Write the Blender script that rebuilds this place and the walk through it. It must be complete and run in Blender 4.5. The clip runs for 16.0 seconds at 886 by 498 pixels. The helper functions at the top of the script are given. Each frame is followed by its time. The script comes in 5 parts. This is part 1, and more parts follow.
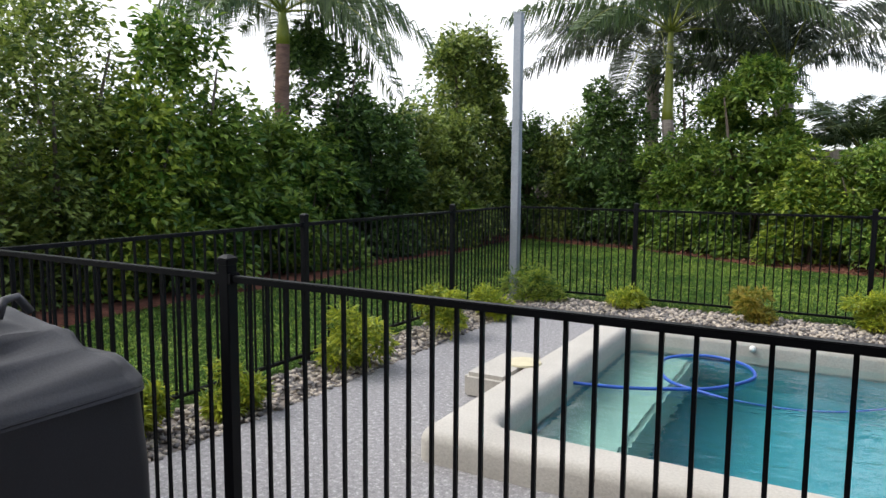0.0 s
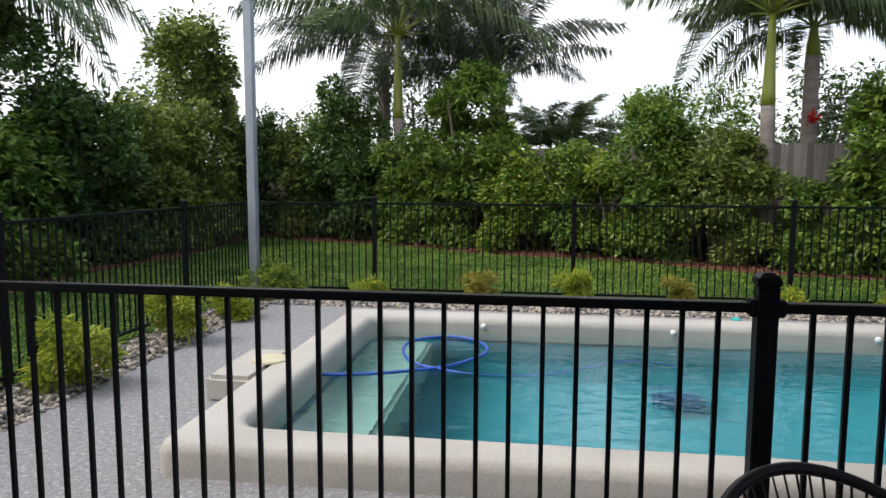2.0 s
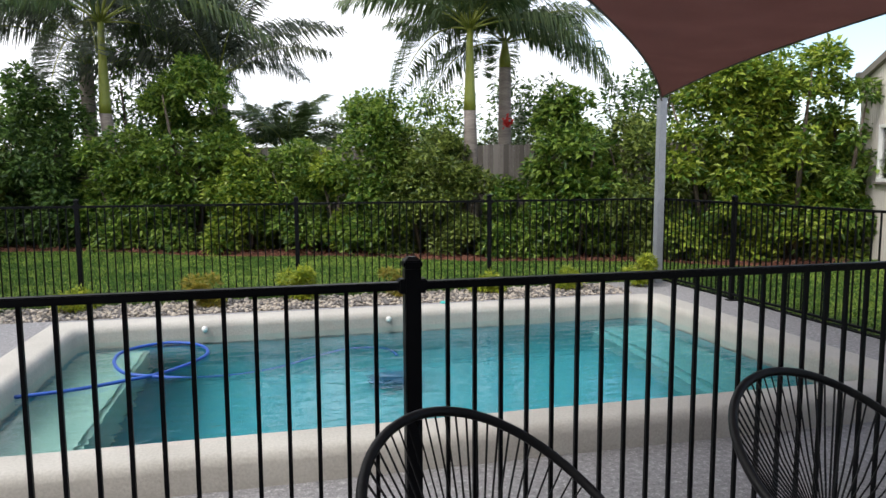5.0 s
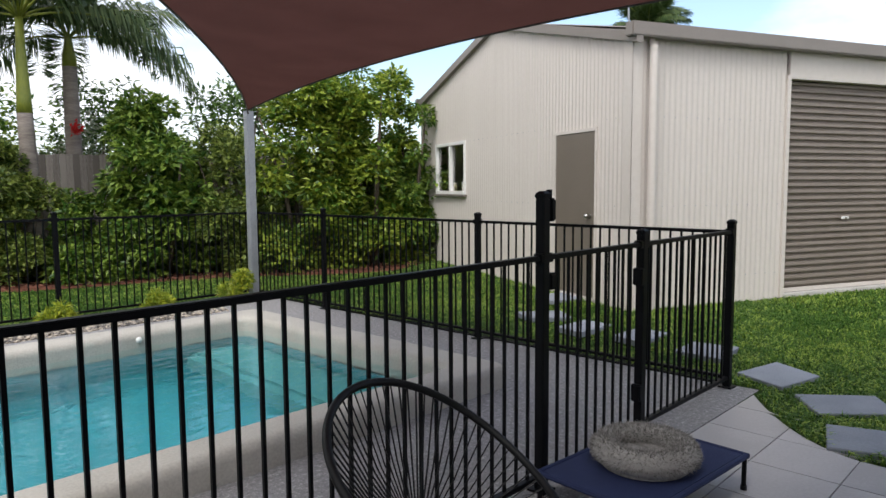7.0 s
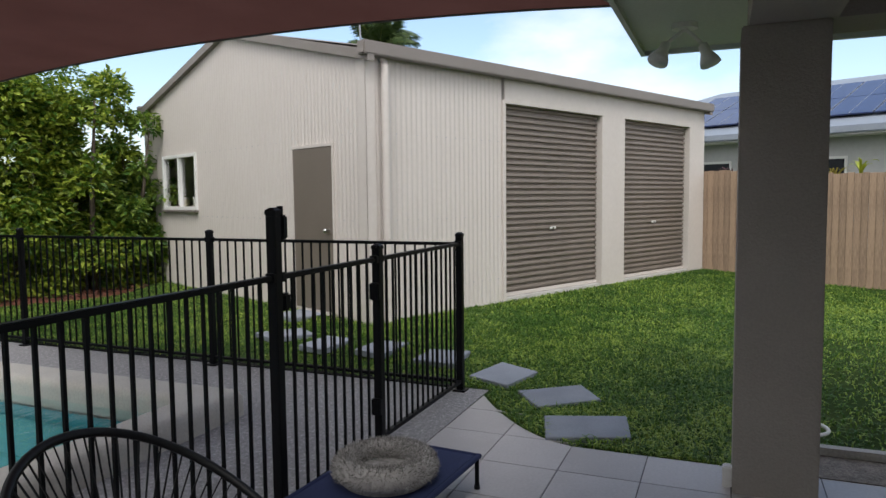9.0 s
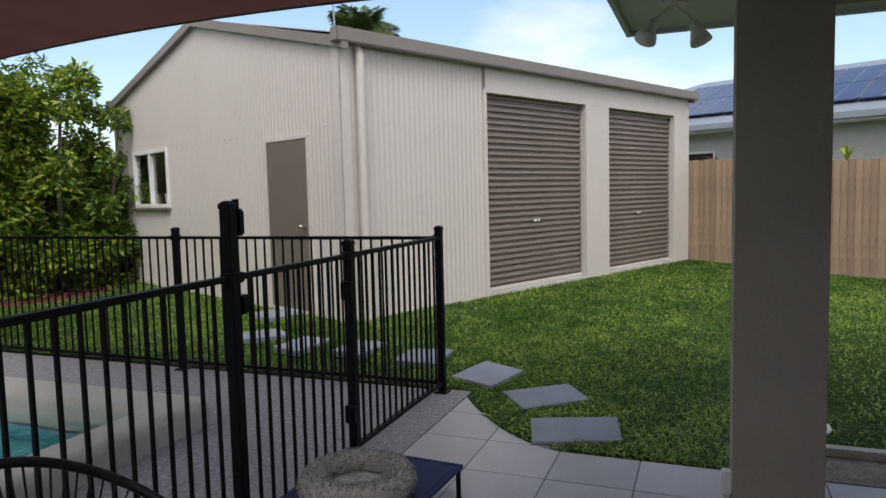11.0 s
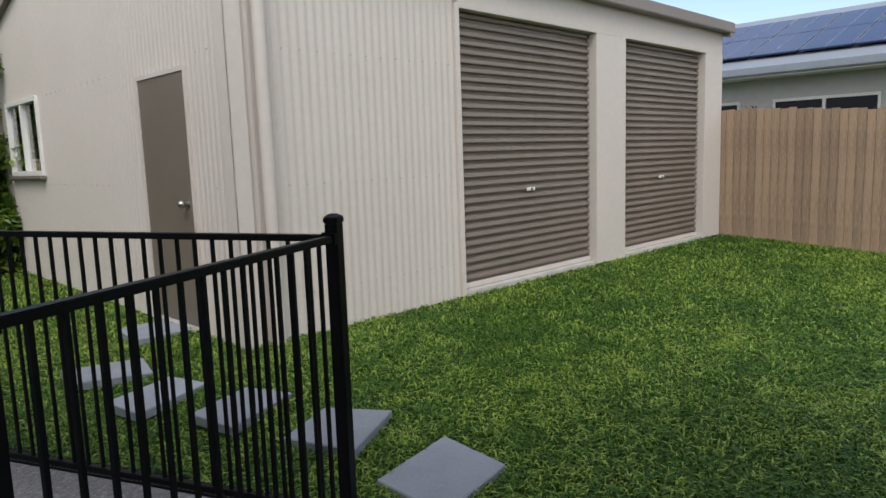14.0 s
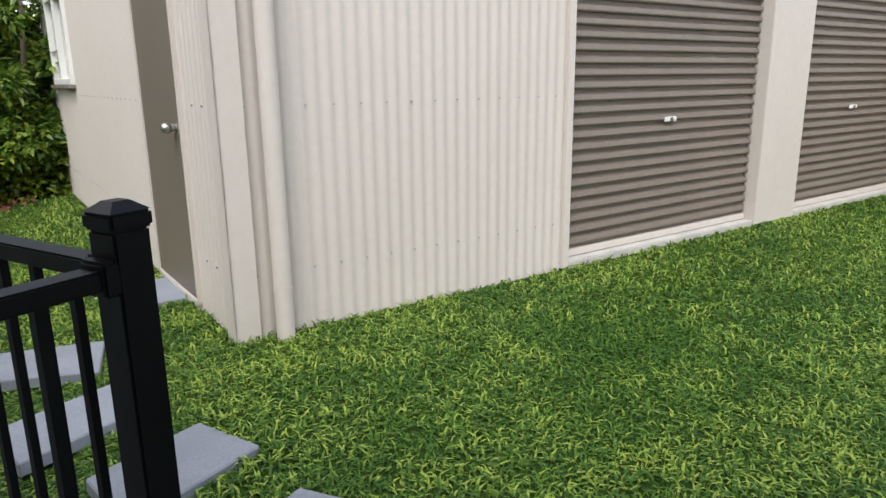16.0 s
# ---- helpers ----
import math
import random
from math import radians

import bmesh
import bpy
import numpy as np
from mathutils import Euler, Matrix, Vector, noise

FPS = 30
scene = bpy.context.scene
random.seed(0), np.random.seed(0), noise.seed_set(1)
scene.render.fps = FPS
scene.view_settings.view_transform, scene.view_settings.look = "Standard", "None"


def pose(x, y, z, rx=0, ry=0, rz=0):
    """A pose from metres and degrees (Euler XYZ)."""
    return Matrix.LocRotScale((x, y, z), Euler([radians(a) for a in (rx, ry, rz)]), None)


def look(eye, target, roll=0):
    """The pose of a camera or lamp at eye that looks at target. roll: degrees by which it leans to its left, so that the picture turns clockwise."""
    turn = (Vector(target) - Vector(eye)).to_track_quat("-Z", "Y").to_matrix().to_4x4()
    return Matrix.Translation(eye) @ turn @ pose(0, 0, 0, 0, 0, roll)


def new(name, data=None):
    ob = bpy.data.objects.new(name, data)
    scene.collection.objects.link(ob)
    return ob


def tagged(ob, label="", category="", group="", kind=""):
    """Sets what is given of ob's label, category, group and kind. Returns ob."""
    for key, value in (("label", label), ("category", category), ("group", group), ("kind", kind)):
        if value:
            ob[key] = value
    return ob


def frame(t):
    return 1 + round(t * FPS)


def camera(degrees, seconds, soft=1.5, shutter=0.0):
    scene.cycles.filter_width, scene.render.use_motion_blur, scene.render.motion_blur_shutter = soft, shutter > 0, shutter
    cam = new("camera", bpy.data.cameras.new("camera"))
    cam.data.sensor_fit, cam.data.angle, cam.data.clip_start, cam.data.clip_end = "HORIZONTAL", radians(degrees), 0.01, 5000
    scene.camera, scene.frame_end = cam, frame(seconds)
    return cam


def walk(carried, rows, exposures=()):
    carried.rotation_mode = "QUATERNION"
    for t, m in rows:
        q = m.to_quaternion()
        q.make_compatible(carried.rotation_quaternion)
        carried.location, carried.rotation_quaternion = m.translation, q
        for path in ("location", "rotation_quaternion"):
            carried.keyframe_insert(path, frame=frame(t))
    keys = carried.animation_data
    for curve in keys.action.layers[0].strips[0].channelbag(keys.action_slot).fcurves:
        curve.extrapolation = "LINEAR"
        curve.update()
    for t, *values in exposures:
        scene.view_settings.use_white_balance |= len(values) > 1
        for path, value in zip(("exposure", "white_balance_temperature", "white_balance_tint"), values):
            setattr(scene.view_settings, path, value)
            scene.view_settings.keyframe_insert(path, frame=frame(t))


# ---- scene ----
cam = camera(65.9, 16.0)
# seconds, eye, target, roll
PATH = [
    (0, (-0.764, 2.553, 1.523), (-1.756, 4.277, 1.312), 0.4),
    (0.5, (-0.828, 2.592, 1.506), (-1.604, 4.424, 1.301), -0.3),
    (1, (-0.872, 2.594, 1.501), (-1.425, 4.505, 1.295), -0.3),
    (1.5, (-0.851, 2.589, 1.467), (-1.249, 4.539, 1.269), -0.5),
    (2, (-0.801, 2.581, 1.456), (-1.085, 4.55, 1.248), 0.2),
    (2.5, (-0.755, 2.572, 1.447), (-0.907, 4.554, 1.23), 0.3),
    (3, (-0.705, 2.569, 1.436), (-0.754, 4.555, 1.206), -0.2),
    (5.3, (-0.615, 2.327, 1.47), (-0.025, 4.226, 1.265), -0.3),
    (5.5, (-0.602, 2.349, 1.47), (0.08, 4.219, 1.269), -0.3),
    (6, (-0.575, 2.443, 1.463), (0.338, 4.211, 1.272), 0.1),
    (6.5, (-0.544, 2.479, 1.467), (0.649, 4.073, 1.28), -0.4),
    (7, (-0.47, 2.499, 1.474), (0.971, 3.874, 1.291), -0.4),
    (7.5, (-0.432, 2.502, 1.482), (1.204, 3.64, 1.309), -0.5),
    (8, (-0.404, 2.508, 1.485), (1.348, 3.458, 1.318), -0.7),
    (8.5, (-0.376, 2.513, 1.48), (1.435, 3.348, 1.325), -0.6),
    (9, (-0.359, 2.511, 1.484), (1.485, 3.271, 1.335), -0.6),
    (9.2, (-0.359, 2.511, 1.483), (1.495, 3.248, 1.337), -0.7),
    (11.5, (0.202, 2.634, 1.456), (2.066, 3.337, 1.28), -1.8),
    (12, (0.581, 2.821, 1.449), (2.507, 3.323, 1.257), -2.4),
    (12.5, (0.866, 2.839, 1.437), (2.77, 3.427, 1.265), -3.5),
    (13, (1.372, 2.944, 1.437), (3.261, 3.575, 1.255), -1.9),
    (13.5, (1.825, 3.049, 1.451), (3.754, 3.537, 1.25), -2.5),
    (14, (2.317, 3.126, 1.421), (4.169, 3.831, 1.148), -1.9),
    (14.5, (2.796, 3.259, 1.402), (4.654, 3.924, 1.078), -1.3),
    (15, (3.239, 3.36, 1.363), (4.946, 4.294, 0.901), -0.3),
    (15.5, (3.625, 3.47, 1.354), (5.283, 4.48, 0.873), 0.4),
    (16, (3.984, 3.623, 1.361), (5.654, 4.61, 0.874), -0.7),
]
walk(cam, [(t, look(eye, target, roll)) for t, eye, target, roll in PATH],
     [(0.0, 1.05), (3.0, 0.78), (5.5, 1.02), (7.0, 0.84), (9.0, 0.64), (11.5, 0.5), (13.0, 0.4), (14.0, 0.55), (15.0, 1.0), (16.0, 1.08)])

# ---- light ----
SUN_EL, SUN_AZ = 58.0, 248.0
world = bpy.data.worlds.new("sky")
scene.world = world
world.use_nodes = True
wn, wl = world.node_tree.nodes, world.node_tree.links
sky = wn.new("ShaderNodeTexSky")
sky.sky_type, sky.sun_disc = "NISHITA", False
sky.sun_elevation, sky.sun_rotation = radians(SUN_EL), radians(SUN_AZ)
sky.air_density, sky.dust_density, sky.ozone_density = 1.0, 2.0, 1.0
coord = wn.new("ShaderNodeTexCoord")
cloud = wn.new("ShaderNodeTexNoise")
cloud.inputs["Scale"].default_value, cloud.inputs["Detail"].default_value = 2.2, 7.0
cloud.inputs["Roughness"].default_value = 0.55
smap = wn.new("ShaderNodeMapping")
smap.inputs["Scale"].default_value = (1.0, 1.0, 2.2)
wl.new(coord.outputs["Generated"], smap.inputs["Vector"])
wl.new(smap.outputs["Vector"], cloud.inputs["Vector"])
sep = wn.new("ShaderNodeSeparateXYZ")
wl.new(coord.outputs["Generated"], sep.inputs["Vector"])
# cloud cover is thick to the north west and opens to the south east
lean = wn.new("ShaderNodeMath"); lean.operation = "MULTIPLY_ADD"
wl.new(sep.outputs["X"], lean.inputs[0]); lean.inputs[1].default_value = -0.34
lean.inputs[2].default_value = 0.12
add = wn.new("ShaderNodeMath"); add.operation = "ADD"
wl.new(cloud.outputs["Fac"], add.inputs[0]); wl.new(lean.outputs[0], add.inputs[1])
cover = wn.new("ShaderNodeValToRGB")
cover.color_ramp.elements[0].position, cover.color_ramp.elements[1].position = 0.34, 0.58
wl.new(add.outputs[0], cover.inputs["Fac"])
mixc = wn.new("ShaderNodeMix"); mixc.data_type = "RGBA"
mixc.inputs["B"].default_value = (4.8, 4.9, 5.2, 1)
wl.new(cover.outputs["Color"], mixc.inputs["Factor"])
wl.new(sky.outputs["Color"], mixc.inputs["A"])
bg = wn["Background"]
bg.inputs["Strength"].default_value = 0.165
wl.new(mixc.outputs["Result"], bg.inputs["Color"])
sun = new("sun", bpy.data.lights.new("sun", "SUN"))
sun.data.energy, sun.data.angle, sun.data.color = 1.35, radians(30), (1.0, 0.985, 0.96)
az = radians(SUN_AZ)
sun.matrix_world = look((40 * math.sin(az), 40 * math.cos(az), 52), (0, 0, 0))


# ---- materials ----
def mat(name, c1, c2=None, rough=0.6, metal=0.0, scale=8.0, fine=90.0, bump=0.1, var=0.0, island=0.0, coords="Object", spec=0.5, stretch=(1, 1, 1), c3=None, sub=0.0):
    """Two scales of noise between two colours, fine relief, and a spread from piece to piece."""
    m = bpy.data.materials.new(name)
    m.use_nodes = True
    n, l = m.node_tree.nodes, m.node_tree.links
    b = n["Principled BSDF"]
    b.inputs["Roughness"].default_value, b.inputs["Metallic"].default_value = rough, metal
    b.inputs["Specular IOR Level"].default_value = spec
    c2 = c2 or tuple(v * 0.75 for v in c1)
    tc = n.new("ShaderNodeTexCoord")
    mp = n.new("ShaderNodeMapping")
    mp.inputs["Scale"].default_value = stretch
    l.new(tc.outputs[coords], mp.inputs["Vector"])
    big, small = n.new("ShaderNodeTexNoise"), n.new("ShaderNodeTexNoise")
    for q, s in ((big, scale), (small, fine)):
        q.inputs["Scale"].default_value, q.inputs["Detail"].default_value = s, 5.0
        l.new(mp.outputs["Vector"], q.inputs["Vector"])
    fac = n.new("ShaderNodeMath"); fac.operation = "MULTIPLY_ADD"
    l.new(small.outputs["Fac"], fac.inputs[0]); fac.inputs[1].default_value = 0.5
    half = n.new("ShaderNodeMath"); half.operation = "MULTIPLY"
    l.new(big.outputs["Fac"], half.inputs[0]); half.inputs[1].default_value = 0.5
    l.new(half.outputs[0], fac.inputs[2])
    ramp = n.new("ShaderNodeValToRGB")
    e = ramp.color_ramp.elements
    e[0].position, e[1].position = 0.36, 0.64
    e[0].color, e[1].color = (*c2, 1), (*c1, 1)
    if c3:
        x = e.new(0.56)
        x.color = (*c3, 1)
    out = fac.outputs[0]
    if var or island:
        if island:
            src = n.new("ShaderNodeNewGeometry").outputs["Random Per Island"]
            amount = island
        else:
            src = n.new("ShaderNodeObjectInfo").outputs["Random"]
            amount = var
        sh = n.new("ShaderNodeMath"); sh.operation = "MULTIPLY_ADD"
        l.new(src, sh.inputs[0]); sh.inputs[1].default_value = amount
        sh.inputs[2].default_value = -amount / 2
        a = n.new("ShaderNodeMath"); a.operation = "ADD"
        l.new(sh.outputs[0], a.inputs[0]); l.new(out, a.inputs[1])
        out = a.outputs[0]
    l.new(out, ramp.inputs["Fac"])
    l.new(ramp.outputs["Color"], b.inputs["Base Color"])
    if bump:
        bp = n.new("ShaderNodeBump")
        bp.inputs["Strength"].default_value, bp.inputs["Distance"].default_value = bump, 0.01
        l.new(small.outputs["Fac"], bp.inputs["Height"])
        l.new(bp.outputs["Normal"], b.inputs["Normal"])
    if sub:
        # thin leaf: some of the light goes through
        tr = n.new("ShaderNodeBsdfTranslucent")
        mx = n.new("ShaderNodeMixShader")
        mx.inputs["Fac"].default_value = sub
        l.new(ramp.outputs["Color"], tr.inputs["Color"])
        l.new(b.outputs["BSDF"], mx.inputs[1]); l.new(tr.outputs["BSDF"], mx.inputs[2])
        l.new(mx.outputs["Shader"], n["Material Output"].inputs["Surface"])
    return m


M = {}
M["black"] = mat("black powder coat", (0.0045, 0.005, 0.0065), (0.003, 0.003, 0.0045), rough=0.45, bump=0.02, fine=300, spec=0.14)
M["lawn"] = mat("lawn soil and thatch", (0.085, 0.115, 0.022), (0.022, 0.048, 0.009), rough=0.95, scale=0.9, fine=38, bump=0.8, c3=(0.035, 0.06, 0.011), spec=0.1)
M["blade"] = mat("grass blade", (0.35, 0.46, 0.085), (0.05, 0.125, 0.02), rough=0.5, scale=0.55, fine=3.0, bump=0, island=0.4, c3=(0.13, 0.24, 0.035), spec=0.3, sub=0.3)
M["mulch"] = mat("red bark mulch", (0.21, 0.085, 0.055), (0.055, 0.022, 0.015), rough=0.95, scale=3, fine=26, bump=1.0, spec=0.1)
M["chip"] = mat("bark chip", (0.24, 0.10, 0.065), (0.07, 0.03, 0.02), rough=0.9, scale=5, fine=40, bump=0.4, island=0.5)
M["aggregate"] = mat("exposed aggregate concrete", (0.52, 0.505, 0.50), (0.17, 0.165, 0.167), rough=0.85, scale=34, fine=95, bump=0.8, c3=(0.31, 0.295, 0.295))
M["coping"] = mat("cream rendered coping", (0.52, 0.485, 0.43), (0.40, 0.37, 0.325), rough=0.85, scale=2.2, fine=70, bump=0.25)
M["shell"] = mat("pool shell", (0.036, 0.27, 0.325), (0.028, 0.23, 0.28), rough=0.7, scale=1.3, fine=40, bump=0.05)
M["ledge"] = mat("pool ledge", (0.27, 0.40, 0.34), (0.20, 0.33, 0.29), rough=0.7, scale=2, fine=50, bump=0.05)
M["bench"] = mat("pool bench", (0.10, 0.32, 0.34), (0.08, 0.27, 0.29), rough=0.7, scale=2, fine=50, bump=0.05)
M["tile"] = mat("grey porcelain tile", (0.50, 0.475, 0.47), (0.41, 0.39, 0.385), rough=0.4, scale=3, fine=60, bump=0.03, var=0.25, coords="Object")
M["grout"] = mat("grout", (0.16, 0.15, 0.145), rough=0.9)
M["paver"] = mat("blue grey paver", (0.26, 0.28, 0.32), (0.19, 0.205, 0.24), rough=0.8, scale=4, fine=120, bump=0.2, var=0.25)
M["pebble"] = mat("river pebble", (0.47, 0.40, 0.32), (0.15, 0.135, 0.125), rough=0.75, scale=3, fine=60, bump=0.1, var=1.0, c3=(0.31, 0.265, 0.22))
M["pebbles"] = mat("river pebbles", (0.47, 0.40, 0.32), (0.15, 0.135, 0.125), rough=0.75, scale=3, fine=60, bump=0.1, island=1.0, c3=(0.31, 0.265, 0.22))
M["gravelbed"] = mat("gravel bed", (0.30, 0.26, 0.22), (0.12, 0.10, 0.09), rough=0.95, scale=10, fine=60, bump=0.8)
M["cream"] = mat("cream colour-coated steel", (0.615, 0.56, 0.515), (0.575, 0.52, 0.475), rough=0.5, scale=0.8, fine=20, bump=0.02)
M["fascia"] = mat("grey brown colour-coated steel", (0.235, 0.205, 0.185), (0.20, 0.175, 0.155), rough=0.5, scale=2, fine=60, bump=0.02)
M["brown"] = mat("brown colour-coated steel", (0.225, 0.185, 0.155), (0.175, 0.145, 0.12), rough=0.5, scale=1.5, fine=40, bump=0.03)
M["doorpaint"] = mat("taupe door paint", (0.175, 0.145, 0.118), (0.155, 0.128, 0.104), rough=0.5, scale=2, fine=60, bump=0.02)
M["white"] = mat("white paint", (0.78, 0.77, 0.74), (0.70, 0.69, 0.66), rough=0.5, scale=4, fine=60, bump=0.03)
M["concrete"] = mat("pale concrete", (0.55, 0.53, 0.49), (0.40, 0.38, 0.35), rough=0.9, scale=4, fine=60, bump=0.3)
M["steel"] = mat("brushed steel", (0.55, 0.54, 0.52), rough=0.3, metal=1.0)
M["galv"] = mat("grey painted steel pole", (0.36, 0.38, 0.41), (0.28, 0.30, 0.33), rough=0.45, metal=0.3, scale=3, fine=50, bump=0.04)
M["oldtimber"] = mat("weathered grey timber", (0.30, 0.265, 0.235), (0.14, 0.12, 0.105), rough=0.9, scale=2.5, fine=22, bump=0.5, var=0.5, stretch=(6, 6, 0.7))
M["newtimber"] = mat("treated pine paling", (0.39, 0.27, 0.18), (0.21, 0.145, 0.10), rough=0.85, scale=2.0, fine=16, bump=0.4, var=0.16, stretch=(7, 7, 0.6))
M["render"] = mat("taupe painted render", (0.36, 0.325, 0.29), (0.31, 0.28, 0.25), rough=0.85, scale=2, fine=90, bump=0.3)
M["soffit"] = mat("white soffit board", (0.62, 0.64, 0.60), (0.55, 0.57, 0.53), rough=0.7, scale=1.5, fine=40, bump=0.02)
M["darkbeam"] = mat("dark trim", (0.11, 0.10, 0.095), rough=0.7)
M["sail"] = mat("maroon shade cloth", (0.105, 0.046, 0.040), (0.078, 0.033, 0.028), rough=0.9, scale=2, fine=220, bump=0.3, spec=0.1, sub=0.38)
M["cover"] = mat("charcoal vinyl cover", (0.07, 0.069, 0.076), (0.045, 0.045, 0.05), rough=0.55, scale=4, fine=160, bump=0.12)
M["coverdark"] = mat("black vinyl skirt", (0.02, 0.02, 0.026), (0.014, 0.014, 0.018), rough=0.6, scale=4, fine=160, bump=0.1)
M["cord"] = mat("black pvc cord", (0.009, 0.009, 0.010), rough=0.45, bump=0.05, spec=0.25)
M["navy"] = mat("navy canvas", (0.018, 0.030, 0.10), (0.012, 0.020, 0.07), rough=0.8, scale=6, fine=250, bump=0.2)
M["fur"] = mat("grey plush", (0.46, 0.44, 0.42), (0.20, 0.19, 0.18), rough=1.0, scale=20, fine=60, bump=0.4, island=0.5, spec=0.1)
M["hose"] = mat("blue pool hose", (0.02, 0.10, 0.46), (0.012, 0.065, 0.32), rough=0.4, bump=0.02)
M["yellow"] = mat("faded yellow plastic", (0.62, 0.55, 0.36), (0.52, 0.46, 0.30), rough=0.5)
M["roofgrey"] = mat("blue grey roof steel", (0.26, 0.29, 0.335), (0.22, 0.25, 0.29), rough=0.45, scale=1, fine=20, bump=0.03)
M["solar"] = mat("solar cell", (0.025, 0.04, 0.11), (0.018, 0.028, 0.08), rough=0.15, scale=6, fine=30, bump=0)
M["neighwall"] = mat("pale grey render", (0.50, 0.50, 0.49), (0.44, 0.44, 0.43), rough=0.85, bump=0.1)
M["darkglass"] = mat("dark glazing", (0.02, 0.022, 0.025), rough=0.08, bump=0)
M["bark"] = mat("bark", (0.17, 0.13, 0.10), (0.07, 0.055, 0.045), rough=0.95, scale=6, fine=40, bump=0.6)
M["palmtrunk"] = mat("ringed palm trunk", (0.33, 0.28, 0.24), (0.19, 0.155, 0.135), rough=0.9, scale=3, fine=14, bump=0.5, stretch=(1, 1, 6))
M["redtrunk"] = mat("reddish palm trunk", (0.30, 0.17, 0.13), (0.16, 0.09, 0.07), rough=0.9, scale=3, fine=14, bump=0.5, stretch=(1, 1, 4))
M["shaft"] = mat("green crownshaft", (0.28, 0.30, 0.04), (0.17, 0.21, 0.035), rough=0.45, scale=3, fine=30, bump=0.05, stretch=(2, 2, 0.5))
M["frond"] = mat("palm leaflet", (0.135, 0.19, 0.065), (0.045, 0.085, 0.028), rough=0.45, scale=2, fine=8, bump=0, island=0.35, sub=0.2)
M["frondgrey"] = mat("silvery palm leaflet", (0.125, 0.145, 0.10), (0.05, 0.065, 0.04), rough=0.5, scale=2, fine=8, bump=0, island=0.35, sub=0.2)
LEAF = {}
for nm, a, b in (("mid", (0.27, 0.37, 0.06), (0.06, 0.14, 0.02)), ("dark", (0.16, 0.26, 0.06), (0.04, 0.09, 0.022)), ("lime", (0.36, 0.43, 0.055), (0.08, 0.165, 0.02)),
                 ("yellow", (0.50, 0.53, 0.05), (0.20, 0.28, 0.03)), ("olive", (0.30, 0.36, 0.075), (0.075, 0.125, 0.025)), ("gold", (0.40, 0.31, 0.05), (0.20, 0.22, 0.03)), ("pale", (0.40, 0.42, 0.30), (0.18, 0.22, 0.12))):
    LEAF[nm] = mat(nm + " leaf", a, b, rough=0.42, scale=1.2, fine=6, bump=0, island=0.55, sub=0.35, spec=0.5)

# clear window glass and pool water
glass = bpy.data.materials.new("window glass")
glass.use_nodes = True
gb = glass.node_tree.nodes["Principled BSDF"]
gb.inputs["Transmission Weight"].default_value, gb.inputs["Roughness"].default_value, gb.inputs["IOR"].default_value = 1.0, 0.02, 1.45
M["glass"] = glass
water = bpy.data.materials.new("pool water")
water.use_nodes = True
n, l = water.node_tree.nodes, water.node_tree.links
wb = n["Principled BSDF"]
wb.inputs["Base Color"].default_value = (0.72, 0.96, 0.98, 1)
wb.inputs["Transmission Weight"].default_value, wb.inputs["Roughness"].default_value, wb.inputs["IOR"].default_value = 1.0, 0.03, 1.33
tc = n.new("ShaderNodeTexCoord")
wv = n.new("ShaderNodeTexNoise")
wv.inputs["Scale"].default_value, wv.inputs["Detail"].default_value, wv.inputs["Distortion"].default_value = 7.0, 3.0, 0.6
mp = n.new("ShaderNodeMapping")
mp.inputs["Scale"].default_value = (0.6, 1.4, 1)
l.new(tc.outputs["Object"], mp.inputs["Vector"]); l.new(mp.outputs["Vector"], wv.inputs["Vector"])
bp = n.new("ShaderNodeBump")
bp.inputs["Strength"].default_value, bp.inputs["Distance"].default_value = 0.35, 0.03
l.new(wv.outputs["Fac"], bp.inputs["Height"]); l.new(bp.outputs["Normal"], wb.inputs["Normal"])
M["water"] = water


# ---- building helpers ----
def link(name, bm, material, parent=None, label="", smooth=False):
    me = bpy.data.meshes.new(name)
    bm.to_mesh(me)
    bm.free()
    me.materials.append(material)
    if smooth:
        for p in me.polygons:
            p.use_smooth = True
    ob = new(name, me)
    if parent:
        ob.parent = parent
    if label:
        ob["label"] = label
    return ob


def part(name, bm, material, parent, label="", smooth=False):
    return link(name, bm, material, parent, label, smooth)


def again(ob, m, parent=None):
    """One more object on the same mesh."""
    o = new(ob.name.split(".")[0], ob.data)
    o.parent = parent or ob.parent
    o.matrix_local = m
    if "label" in ob:
        o["label"] = ob["label"]
    return o


def raw(name, verts, faces, material, parent=None, smooth=False):
    me = bpy.data.meshes.new(name)
    me.from_pydata(verts if isinstance(verts, list) else verts.tolist(), [], faces if isinstance(faces, list) else faces.tolist())
    me.materials.append(material)
    if smooth:
        for p in me.polygons:
            p.use_smooth = True
    ob = new(name, me)
    if parent:
        ob.parent = parent
    return ob


def box(x0, x1, y0, y1, z0, z1, bevel=0.0, bm=None):
    bm = bm or bmesh.new()
    r = bmesh.ops.create_cube(bm, size=1)
    for v in r["verts"]:
        v.co = Vector(((x0 + x1) / 2 + v.co.x * (x1 - x0), (y0 + y1) / 2 + v.co.y * (y1 - y0), (z0 + z1) / 2 + v.co.z * (z1 - z0)))
    if bevel:
        es = list({e for v in r["verts"] for e in v.link_edges})
        bmesh.ops.bevel(bm, geom=es, offset=bevel, segments=2, affect="EDGES", clamp_overlap=True)
    return bm


